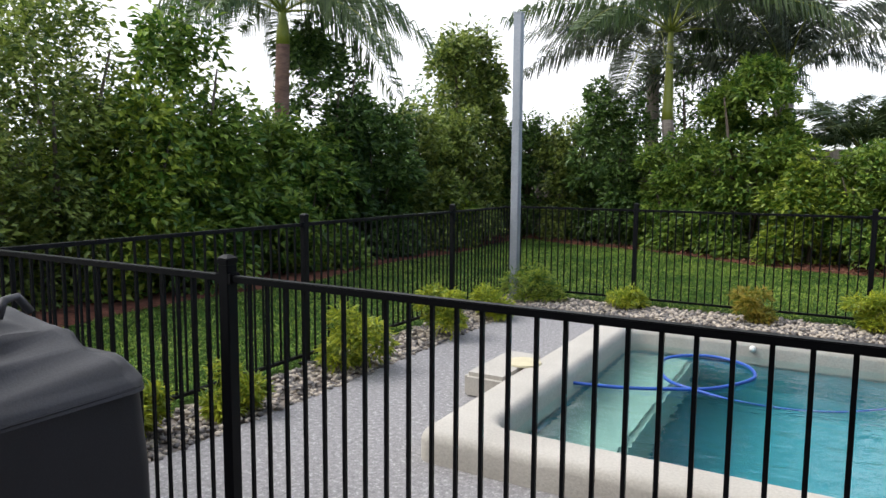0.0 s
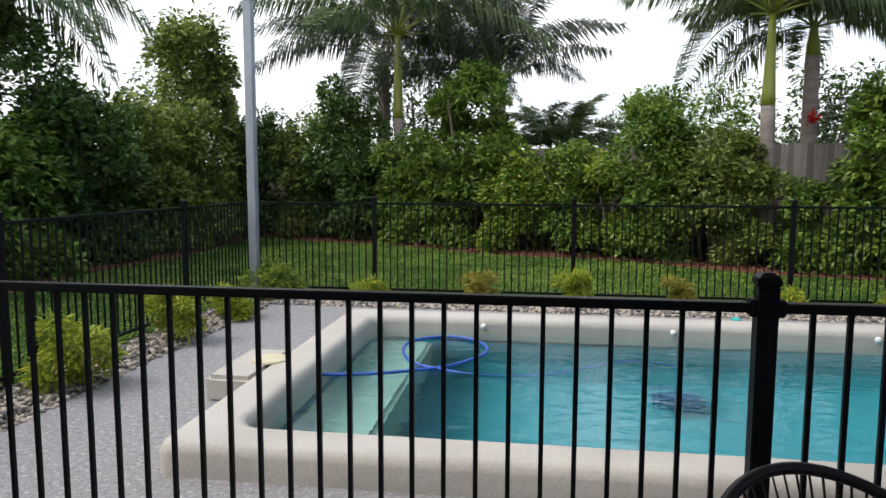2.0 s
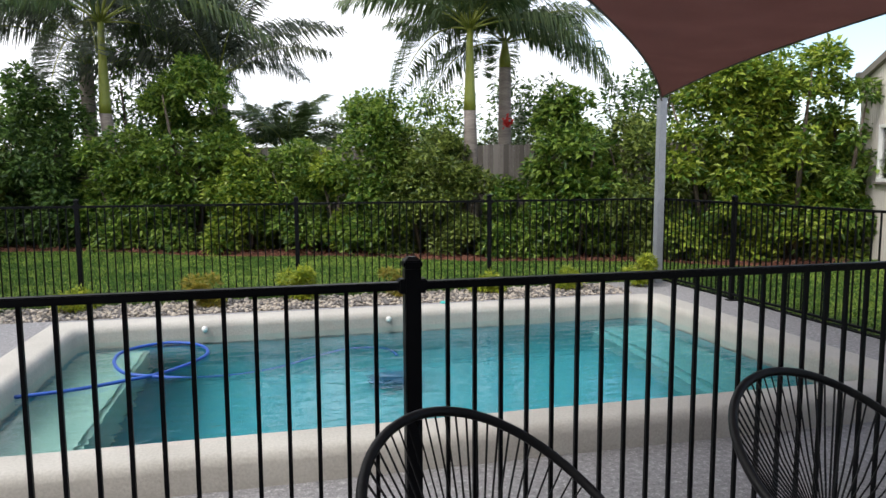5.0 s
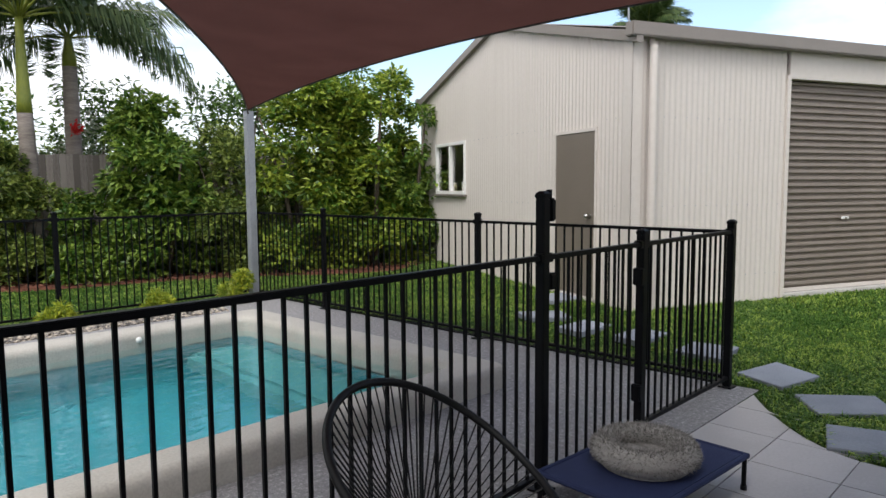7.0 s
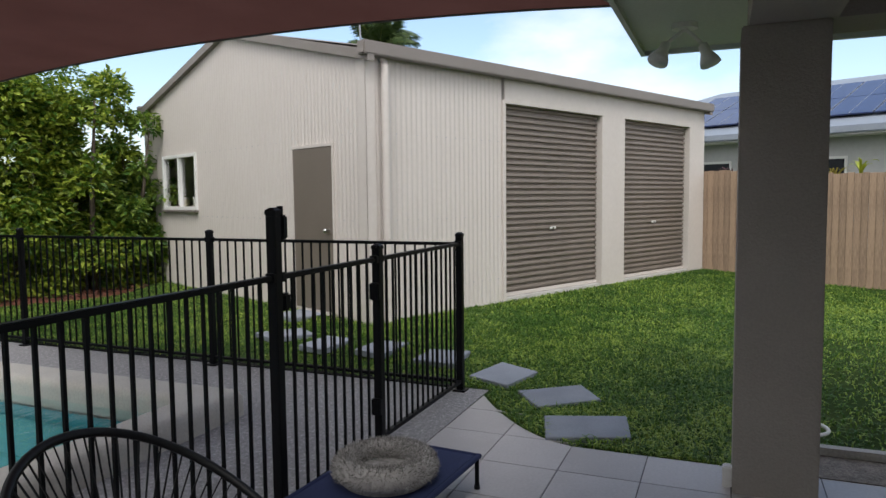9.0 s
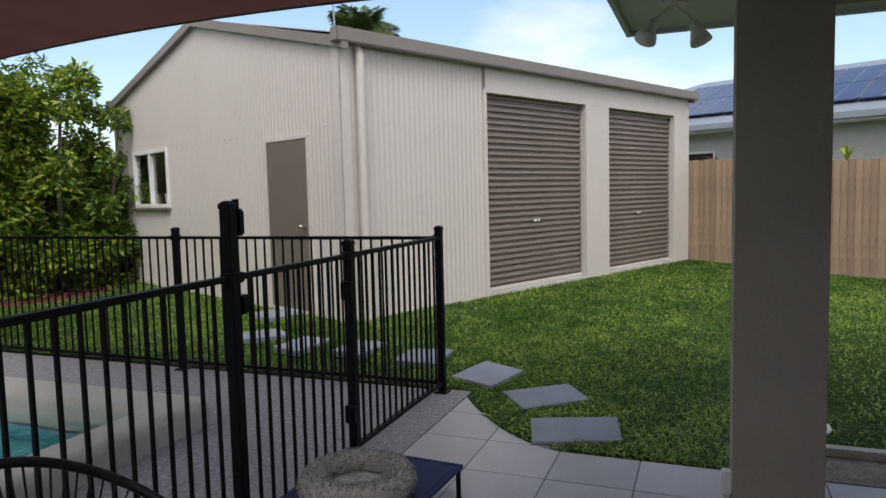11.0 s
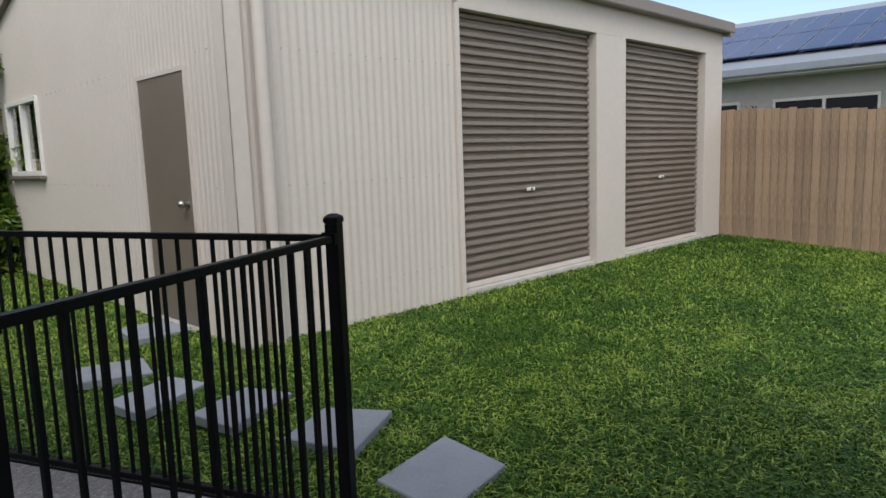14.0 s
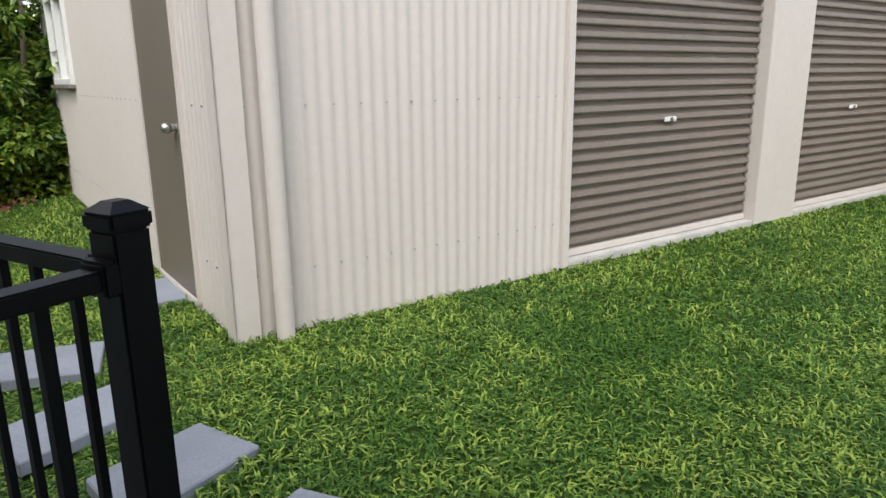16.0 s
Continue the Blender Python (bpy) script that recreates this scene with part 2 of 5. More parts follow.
def tube(points, radius, sides=8, bm=None, closed=False):
    """A tube along points; radius one number or one for each point."""
    bm = bm or bmesh.new()
    pts = [Vector(p) for p in points]
    rs = radius if isinstance(radius, (list, tuple)) else [radius] * len(pts)
    rings = []
    for i, p in enumerate(pts):
        a = pts[i - 1] if (i or closed) else p
        b = pts[(i + 1) % len(pts)] if (i < len(pts) - 1 or closed) else p
        d = (b - a).normalized()
        s = d.cross(Vector((0, 0, 1)) if abs(d.z) < 0.95 else Vector((1, 0, 0))).normalized()
        u = s.cross(d)
        rings.append([bm.verts.new(p + (s * math.cos(2 * math.pi * k / sides) + u * math.sin(2 * math.pi * k / sides)) * rs[i]) for k in range(sides)])
    for i in range(len(rings) if closed else len(rings) - 1):
        a, b = rings[i], rings[(i + 1) % len(rings)]
        for k in range(sides):
            bm.faces.new((a[k], a[(k + 1) % sides], b[(k + 1) % sides], b[k]))
    if not closed:
        bm.faces.new(list(reversed(rings[0])))
        bm.faces.new(rings[-1])
    return bm


def prism(poly, z0, z1, bm=None):
    """An upright block on a polygon."""
    bm = bm or bmesh.new()
    lo = [bm.verts.new((x, y, z0)) for x, y in poly]
    hi = [bm.verts.new((x, y, z1)) for x, y in poly]
    bm.faces.new(hi)
    bm.faces.new(list(reversed(lo)))
    for i in range(len(poly)):
        j = (i + 1) % len(poly)
        bm.faces.new((lo[i], lo[j], hi[j], hi[i]))
    bmesh.ops.recalc_face_normals(bm, faces=bm.faces[:])
    return bm


def empty(name, m, label, category, group="", kind=""):
    ob = new(name)
    ob.matrix_world = m
    return tagged(ob, label, category, group, kind)


# ---- plan ----
SHED = Vector((6.19, 6.08, 0))
UA = radians(65.5)
U2, V2 = Vector((math.cos(UA), math.sin(UA), 0)), Vector((math.sin(UA), -math.cos(UA), 0))
SHED_POSE = Matrix(((V2.x, U2.x, 0, SHED.x), (V2.y, U2.y, 0, SHED.y), (0, 0, 1, 0), (0, 0, 0, 1)))
LEN, WID, BASE = 7.66, 6.46, 0.10
FX0, FX1, FY0, FY1 = -4.44, 4.48, 4.37, 10.79
PX0, PX1, PY0, PY1 = -2.66, 3.45, 5.56, 9.06
IX0, IX1, IY0, IY1 = -2.35, 3.13, 5.86, 8.76


def smooth(a):
    a = min(1.0, max(0.0, a))
    return a * a * (3 - 2 * a)


def ground_z(x, y):
    d = Vector((x, y, 0)) - SHED
    v, u = d.dot(V2), d.dot(U2)
    k = max(-v / 1.05, -u / 2.4, 0.0)
    far = max(0.0, min(1.0, (WID + 6 - u) / 3)) if v > -1 else 1.0
    return 0.115 * smooth(1 - k) * far - 0.005


def ground_np(x, y):
    return np.array([ground_z(a, b) for a, b in zip(x, y)])


# ---- ground ----
def axis(lo, hi, step, far):
    a = list(np.arange(lo, hi + 1e-6, step))
    return [-far, -120, -45, -22] + a + [25, 50, 130, far]


def build_ground():
    xs = sorted(set([round(v, 3) for v in axis(-14, 17, 0.5, 900)] + [PX0 + 0.1, PX1 - 0.1]))
    ys = sorted(set([round(v, 3) for v in axis(-8, 21, 0.5, 900)] + [PY0 + 0.1, PY1 - 0.1]))
    verts, faces = [], []
    for y in ys:
        for x in xs:
            near = -14 <= x <= 17 and -8 <= y <= 21
            inside = FX0 < x < FX1 and FY0 < y < FY1 or (x < 3.6 and y < 4.4)
            verts.append((x, y, -0.06 if inside else (ground_z(x, y) if near else -0.005)))
    w = len(xs)
    for j in range(len(ys) - 1):
        for i in range(w - 1):
            cx, cy = (xs[i] + xs[i + 1]) / 2, (ys[j] + ys[j + 1]) / 2
            if PX0 < cx < PX1 and PY0 < cy < PY1:
                continue
            faces.append((j * w + i, j * w + i + 1, (j + 1) * w + i + 1, (j + 1) * w + i))
    ob = raw("ground", verts, faces, M["lawn"], smooth=True)
    tagged(ob, "green lawn ground with thatch between the blades", "lawn", kind="structure")


build_ground()

# concrete round the pool, as four slabs in one pour
bm = bmesh.new()
box(-3.85, PX0 + 0.05, FY0 - 0.2, 9.97, -0.08, 0.0, bm=bm)
box(PX0 + 0.05, PX1 - 0.05, FY0 - 0.2, PY0 + 0.05, -0.08, 0.0, bm=bm)
box(PX1 - 0.05, 4.56, FY0 - 0.2, FY1, -0.08, 0.0, bm=bm)
box(PX0 + 0.05, PX1 - 0.05, PY1 - 0.05, 9.97, -0.08, 0.0, bm=bm)
tagged(link("pavement", bm, M["aggregate"]), "grey exposed aggregate concrete path round the pool", "path", kind="structure")


# mulch strips under the hedges
def hedge_line(s, off):
    return Vector((-2.14, 17.8, 0)) + V2 * s - U2 * off


def strip(name, pts_a, pts_b, z, material, label):
    verts, faces = [], []
    for a, b in zip(pts_a, pts_b):
        for k in range(5):
            p = Vector(a).lerp(Vector(b), k / 4)
            verts.append((p.x, p.y, ground_z(p.x, p.y) + z + 0.02 * math.sin(p.x * 3.1) * math.sin(p.y * 2.3) * (k > 0) + 0.02 * (k > 0)))
    for i in range(len(pts_a) - 1):
        for k in range(4):
            faces.append((i * 5 + k, i * 5 + k + 1, (i + 1) * 5 + k + 1, (i + 1) * 5 + k))
    return tagged(raw(name, verts, faces, material), label, "garden bed", kind="structure")


ss = [-9 + 0.4 * i for i in range(53)]
strip("mulch_bed", [hedge_line(s, 1.75 + 0.18 * math.sin(s * 1.3)) for s in ss], [hedge_line(s, -0.05) for s in ss], 0.01, M["mulch"], "red brown bark mulch bed under the back hedge")
yy = [0.5 + 0.4 * i for i in range(47)]
strip("mulch_bed", [(-7.4 + 0.12 * math.sin(y * 1.4), y, 0) for y in yy], [(-9.6, y, 0) for y in yy], 0.012, M["mulch"], "red brown bark mulch bed under the side hedge")


# ---- pool ----
def rounded(x0, x1, y0, y1, r, n=6):
    pts = []
    for cx, cy, a0 in ((x1 - r, y1 - r, 0), (x0 + r, y1 - r, 90), (x0 + r, y0 + r, 180), (x1 - r, y0 + r, 270)):
        for k in range(n + 1):
            a = radians(a0 + 90 * k / n)
            pts.append((cx + r * math.cos(a), cy + r * math.sin(a)))
    return pts


def build_pool():
    pool = empty("swimming_pool", pose(0, 0, 0), "raised rectangular swimming pool with cream rendered coping and clear water", "pool")
    inner, outer = rounded(IX0, IX1, IY0, IY1, 0.16), rounded(PX0, PX1, PY0, PY1, 0.08)
    bm = bmesh.new()
    prof = [(0, 0.0, 0.0), (0, 0.0, 0.115), (0, 0.004, 0.128), (0, 0.014, 0.15), (0, 0.034, 0.166), (0, 0.055, 0.171), (0, 0.07, 0.172), (1, 0.07, 0.172), (1, 0.05, 0.17), (1, 0.028, 0.162), (1, 0.01, 0.142), (1, 0.0, 0.115), (1, 0.0, 0.10), (1, 0.0, -0.25)]
    loops = []
    for which, inset, z in prof:
        if which == 0:
            pts = rounded(PX0 + inset, PX1 - inset, PY0 + inset, PY1 - inset, 0.09)
        else:
            pts = rounded(IX0 - inset, IX1 + inset, IY0 - inset, IY1 + inset, 0.16)
        loops.append([bm.verts.new((x, y, z - (0.02 if which == 0 and z == 0 else 0))) for x, y in pts])
    for a, b in zip(loops, loops[1:]):
        for i in range(len(a)):
            j = (i + 1) % len(a)
            bm.faces.new((a[i], a[j], b[j], b[i]))
    bmesh.ops.recalc_face_normals(bm, faces=bm.faces[:])
    part("coping", bm, M["coping"], pool, "cream rendered coping with rounded edges", smooth=True)
    part("skimmer_box", box(-2.96, PX0 + 0.02, 6.66, 7.40, -0.02, 0.168, 0.03), M["coping"], pool, "cream rendered box beside the coping")
    bm = bmesh.new()
    bmesh.ops.create_cone(bm, cap_ends=True, segments=28, radius1=0.13, radius2=0.125, depth=0.012)
    lid = part("skimmer_lid", bm, M["yellow"], pool, "faded yellow round plastic lid")
    lid.location = (-2.68, 7.08, 0.178)
    # shell: walls and a sloping floor
    bm = bmesh.new()
    loops = []
    for inset, zs, ze in ((0, -0.2, -0.2), (0.0, -0.9, -0.9), (0.12, -1.15, -1.55)):
        pts = rounded(IX0 + inset, IX1 - inset, IY0 + inset, IY1 - inset, 0.16)
        loops.append([bm.verts.new((x, y, zs + (ze - zs) * (1 - abs(x - 0.4) / 2.8))) for x, y in pts])
    for a, b in zip(loops, loops[1:]):
        for i in range(len(a)):
            j = (i + 1) % len(a)
            bm.faces.new((a[i], b[i], b[j], a[j]))
    bm.faces.new(loops[-1])
    part("shell", bm, M["shell"], pool, "aqua painted pool shell", smooth=False)
    part("step", box(IX0 + 0.005, -1.78, IY0 + 0.005, IY1 - 0.005, -1.0, -0.30, 0.04), M["ledge"], pool, "pale shallow entry ledge")
    part("step", box(2.45, IX1 - 0.005, IY0 + 0.005, IY1 - 0.005, -1.0, -0.46, 0.10), M["bench"], pool, "pale shallow bench")
    w = bmesh.new()
    bmesh.ops.create_grid(w, x_segments=1, y_segments=1, size=1)
    for v in w.verts:
        v.co = Vector((IX0 + (IX1 - IX0) * (v.co.x + 1) / 2, IY0 + (IY1 - IY0) * (v.co.y + 1) / 2, 0.02))
    wo = part("water", w, M["water"], pool, "rippled turquoise pool water")
    wo.visible_shadow = False
    for x in (-1.31, 0.37, 2.05):
        j = bmesh.new()
        bmesh.ops.create_uvsphere(j, u_segments=12, v_segments=8, radius=0.028)
        o = part("inlet_jet", j, M["white"], pool, "white round return inlet", smooth=True)
        o.location = (x, IY1 - 0.012, 0.095)
    return pool


build_pool()

# floating suction hose and the cleaner at its end
pts = [(-2.42, 7.22), (-2.04, 7.30), (-1.77, 7.42), (-1.46, 7.62), (-1.23, 8.05), (-1.34, 8.42), (-1.63, 8.55), (-1.90, 8.34), (-1.91, 8.0), (-1.74, 7.62), (-1.44, 7.51), (-1.02, 7.47), (-0.67, 7.59), (-0.34, 7.87), (-0.02, 8.08), (0.26, 8.15), (0.34, 8.03)]
cu = []
for i in range(len(pts) - 1):
    p0, p1, p2, p3 = (Vector((*pts[max(0, min(len(pts) - 1, i + k))], 0)) for k in (-1, 0, 1, 2))
    for s in range(6):
        t = s / 6
        q = 0.5 * ((2 * p1) + (p2 - p0) * t + (2 * p0 - 5 * p1 + 4 * p2 - p3) * t * t + (3 * p1 - p0 - 3 * p2 + p3) * t ** 3)
        f = (i + t) / (len(pts) - 1)
        cu.append((q.x, q.y, 0.035 - max(0.0, f - 0.86) * 2.6 - 0.03 * smooth((f - 0.58) / 0.08)))
hose = link("pool_hose", tube(cu, 0.0135, 8), M["hose"], smooth=True)
tagged(hose, "blue ribbed vacuum hose looped on the water", "hose")
bm = box(0.1, 0.5, 7.95, 8.3, -1.1, -0.92, 0.06)
cl = tagged(link("pool_cleaner", bm, mat("blue cleaner plastic", (0.02, 0.11, 0.22), (0.015, 0.08, 0.16))), "dark blue suction cleaner sunk in the pool", "pool cleaner")


# ---- pool fences ----
POST, BAL, RAIL = 0.05, 0.0125, 0.036


def post_mesh(h, w=POST):
    bm = box(-w / 2, w / 2, -w / 2, w / 2, 0, h, 0.003)
    return bm


def cap_mesh(w=POST):
    bm = box(-w / 2 - 0.004, w / 2 + 0.004, -w / 2 - 0.004, w / 2 + 0.004, 0, 0.022, 0.004)
    top = [bm.verts.new((sx * (w / 2 + 0.002), sy * (w / 2 + 0.002), 0.022)) for sx, sy in ((-1, -1), (1, -1), (1, 1), (-1, 1))]
    hi = [bm.verts.new((sx * w * 0.22, sy * w * 0.22, 0.034)) for sx, sy in ((-1, -1), (1, -1), (1, 1), (-1, 1))]
    for i in range(4):
        bm.faces.new((top[i], top[(i + 1) % 4], hi[(i + 1) % 4], hi[i]))
    bm.faces.new(hi)
    return bm


shared = {}


def piece(name, key, make, material, parent, loc, rot=0.0, label=""):
    """A part on a shared mesh."""
    if key not in shared:
        ob = link(name, make(), material, parent, label)
        shared[key] = ob.data
    else:
        ob = new(name, shared[key])
        ob.parent = parent
        if label:
            ob["label"] = label
    ob.matrix_local = pose(*loc, 0, 0, rot)
    return ob


def fence_run(label, start, end, posts, gate=None, tall=None, bare=()):
    """posts: distances of the posts from the start."""
    a, b = Vector((*start, 0)), Vector((*end, 0))
    d = b - a
    ang = math.degrees(math.atan2(d.y, d.x))
    f = empty("pool_fence", pose(a.x, a.y, 0, 0, 0, ang), label, "fence", "pool fences")
    for p in posts:
        if p in bare:
            continue
        h = 1.19
        if tall and abs(p - tall) < 0.01:
            h = 1.415
        po = piece("post", ("post", h), lambda: post_mesh(h), M["black"], f, (p, 0, 0))
        piece("post_cap", "cap", cap_mesh, M["black"], po, (0, 0, h))
        piece("base_plate", "plate", lambda: box(-0.05, 0.05, -0.05, 0.05, 0.0, 0.012, 0.002), M["black"], po, (0, 0, 0))
    for p, q in zip(posts, posts[1:]):
        is_gate = gate and abs(p - gate) < 0.01
        lo, hi = p + POST / 2, q - POST / 2
        if is_gate:
            lo, hi = lo + 0.015, hi - 0.015
        top = 1.135
        span = hi - lo
        key = ("rail", round(span, 3))
        piece("rail", key, lambda: box(0, span, -RAIL / 2, RAIL / 2, -0.0125, 0.0125, 0.003), M["black"], f, (lo, 0, top))
        piece("rail", key, None, M["black"], f, (lo, 0, 0.075))
        for end_x in (lo, hi):
            piece("bracket", "bracket", lambda: box(-0.018, 0.018, -RAIL / 2 - 0.006, RAIL / 2 + 0.006, -0.022, 0.022, 0.004), M["black"], f, (end_x, 0, top))
        n = max(2, round(span / 0.088))
        for i in range(1, n):
            piece("baluster", "bal", lambda: box(-BAL / 2, BAL / 2, -BAL / 2, BAL / 2, 0.085, 1.125), M["black"], f, (lo + span * i / n, 0, 0))
    return f


near = fence_run("black powder coated aluminium pool fence with self-closing gate", (FX0, FY0), (FX1, FY0), [0.0, 1.69, 4.20, 6.61, 7.59, FX1 - FX0], gate=6.61, tall=6.61)
# magnetic latch on the tall post
part("latch", box(6.64, 6.68, -0.03, 0.03, 1.305, 1.415, 0.008), M["black"], near, "black gate latch")
part("latch_knob", tube([(6.66, 0, 1.41), (6.66, 0, 1.455)], 0.014, 10), M["black"], near, "black pull knob")
part("latch", box(6.64, 6.69, -0.03, 0.03, 0.98, 1.06, 0.008), M["black"], near, "black gate striker")
part("hinge", box(7.535, 7.57, -0.03, 0.03, 0.22, 0.32, 0.006), M["black"], near, "black gate hinge")
part("hinge", box(7.535, 7.57, -0.03, 0.03, 0.90, 1.0, 0.006), M["black"], near, "black gate hinge")
fence_run("black powder coated aluminium pool fence beside the pebble bed", (FX0, FY0), (FX0, FY1), [0.0, 2.35, 4.78, FY1 - FY0], bare=(0.0,))
fence_run("black powder coated aluminium pool fence behind the pool", (FX0, FY1), (FX1, FY1), [0.0, 1.60, 4.02, 6.46, FX1 - FX0], bare=(0.0,))
fence_run("black powder coated aluminium pool fence facing the shed", (FX1, FY0), (FX1, FY1), [0.0, 2.39, 4.84, FY1 - FY0], bare=(0.0, FY1 - FY0))

bm = bmesh.new()
box(FX1 + 0.05, FX1 + 0.055, FY0 + 0.05, FY1, -0.01, 0.012, bm=bm)
box(FX1 + 0.145, FX1 + 0.15, FY0 + 0.05, FY1, -0.01, 0.012, bm=bm)
y = FY0 + 0.06
while y < FY1 - 0.02:
    box(FX1 + 0.055, FX1 + 0.145, y, y + 0.01, -0.008, 0.010, bm=bm)
    y += 0.024
tagged(link("trim_drain", bm, M["black"]), "black slotted strip drain beside the path", "drain", kind="structure")
bm = tube([(1.16, 9.72, 0.0), (1.16, 9.72, 0.05), (1.16, 9.72, 0.06)], [0.045, 0.05, 0.02], 12)
tagged(link("pool_float", bm, mat("cyan plastic", (0.05, 0.55, 0.52), (0.04, 0.45, 0.43), rough=0.4)), "small cyan plastic float on the path", "pool float")

# ---- shade poles and sail ----
def shade_pole(x, y, h, lean):
    p = empty("shade_pole", pose(x, y, 0), "grey painted square steel shade sail pole", "pole", "shade poles")
    part("shaft", box(-0.05, 0.05, -0.05, 0.05, 0, h, 0.006), M["galv"], p)
    part("pole_cap", box(-0.052, 0.052, -0.052, 0.052, h, h + 0.012, 0.003), M["galv"], p)
    part("eye_bolt", tube([(lean * 0.05, 0, h - 0.09), (lean * 0.12, 0, h - 0.08), (lean * 0.15, 0, h - 0.06)], 0.008, 6), M["steel"], p)
    return p


shade_pole(-4.22, 10.36, 3.48, 1)
shade_pole(4.36, 10.62, 2.46, -1)


def build_sail():
    a, b, c = Vector((4.3, 10.55, 2.47)), Vector((4.05, 3.16, 2.66)), Vector((-3.1, 3.16, 2.95))
    n = 26
    mid = (a + b + c) / 3
    verts, index = [], {}
    for i in range(n + 1):
        for j in range(n + 1 - i):
            k = n - i - j
            w = (i / n, j / n, k / n)
            p = a * w[0] + b * w[1] + c * w[2]
            # edges pull in as cables do
            for (p0, p1, w0, w1, w2, sag) in ((a, b, w[0], w[1], w[2], 0.62), (b, c, w[1], w[2], w[0], 0.5), (c, a, w[2], w[0], w[1], 0.6)):
                along = 4 * w0 * w1 / max(1e-6, (w0 + w1) ** 2) if w0 + w1 > 0 else 0
                edge = (p0 + p1) / 2
                inward = (mid - edge); inward.z = 0; inward.normalize()
                p = p + inward * sag * along * max(0.0, 1 - 1.6 * w2) ** 2 * (w0 + w1)
            p.z -= 0.5 * w[0] * w[1] * w[2] * 3 - 0.25 * w[0] * (1 - w[0]) * 0.6
            index[(i, j)] = len(verts)
            verts.append(tuple(p))
    faces = []
    for i in range(n):
        for j in range(n - i):
            faces.append((index[(i, j)], index[(i + 1, j)], index[(i, j + 1)]))
            if j < n - i - 1:
                faces.append((index[(i + 1, j)], index[(i + 1, j + 1)], index[(i, j + 1)]))
    sail = tagged(raw("shade_sail", verts, faces, M["sail"], smooth=True), "maroon triangular shade sail stretched over the pool deck", "shade sail")
    for edge in ([index[(i, n - i)] for i in range(n + 1)], [index[(0, j)] for j in range(n + 1)], [index[(i, 0)] for i in range(n + 1)]):
        part("hem", tube([verts[k] for k in edge], 0.011, 6), M["darkbeam"], sail, "dark stitched cable hem", smooth=True)
    for q, r in ((a, (4.33, 10.58, 2.43)), (b, (4.25, 3.09, 2.66)), (c, (-3.25, 3.09, 2.95))):
        part("strap", tube([q, r], 0.012, 6), M["darkbeam"], sail, "tension strap")


build_sail()

# ---- shed ----
def sheet(name, material, lo, hi, bottom, top, parent, flip, pitch=0.076, amp=0.0045, lip=0.0, label=""):
    """Corrugated sheet: t runs lo..hi along the wall, bottom and top are heights or functions of t. flip False: along y at x=0."""
    n = max(2, int((hi - lo) / pitch * 8))
    verts, faces = [], []
    for i in range(n + 1):
        t = lo + (hi - lo) * i / n
        ph = (t / pitch) % 1.0
        off = -amp * (1 + math.cos(2 * math.pi * ph)) ** 1.0 / 1.0
        zb = bottom(t) if callable(bottom) else bottom
        zt = top(t) if callable(top) else top
        for z in (zb, zt):
            verts.append((t, off, z) if flip else (off, t, z))
    for i in range(n):
        faces.append((2 * i, 2 * i + 1, 2 * i + 3, 2 * i + 2))
    k = len(verts)
    verts += [((v[0], v[1] + 0.03, v[2]) if flip else (v[0] + 0.03, v[1], v[2])) for v in verts]
    faces += [(k + 2 * i, k + 2 * i + 2, k + 2 * i + 3, k + 2 * i + 1) for i in range(n)]
    ob = raw(name, verts, faces, material, parent, smooth=True)
    if label:
        ob["label"] = label
    return ob


RIDGE, EAVE = 3.80, 3.05


def gable_top(u):
    return EAVE + (RIDGE - EAVE) * (1 - abs(u - WID / 2) / (WID / 2)) - 0.03


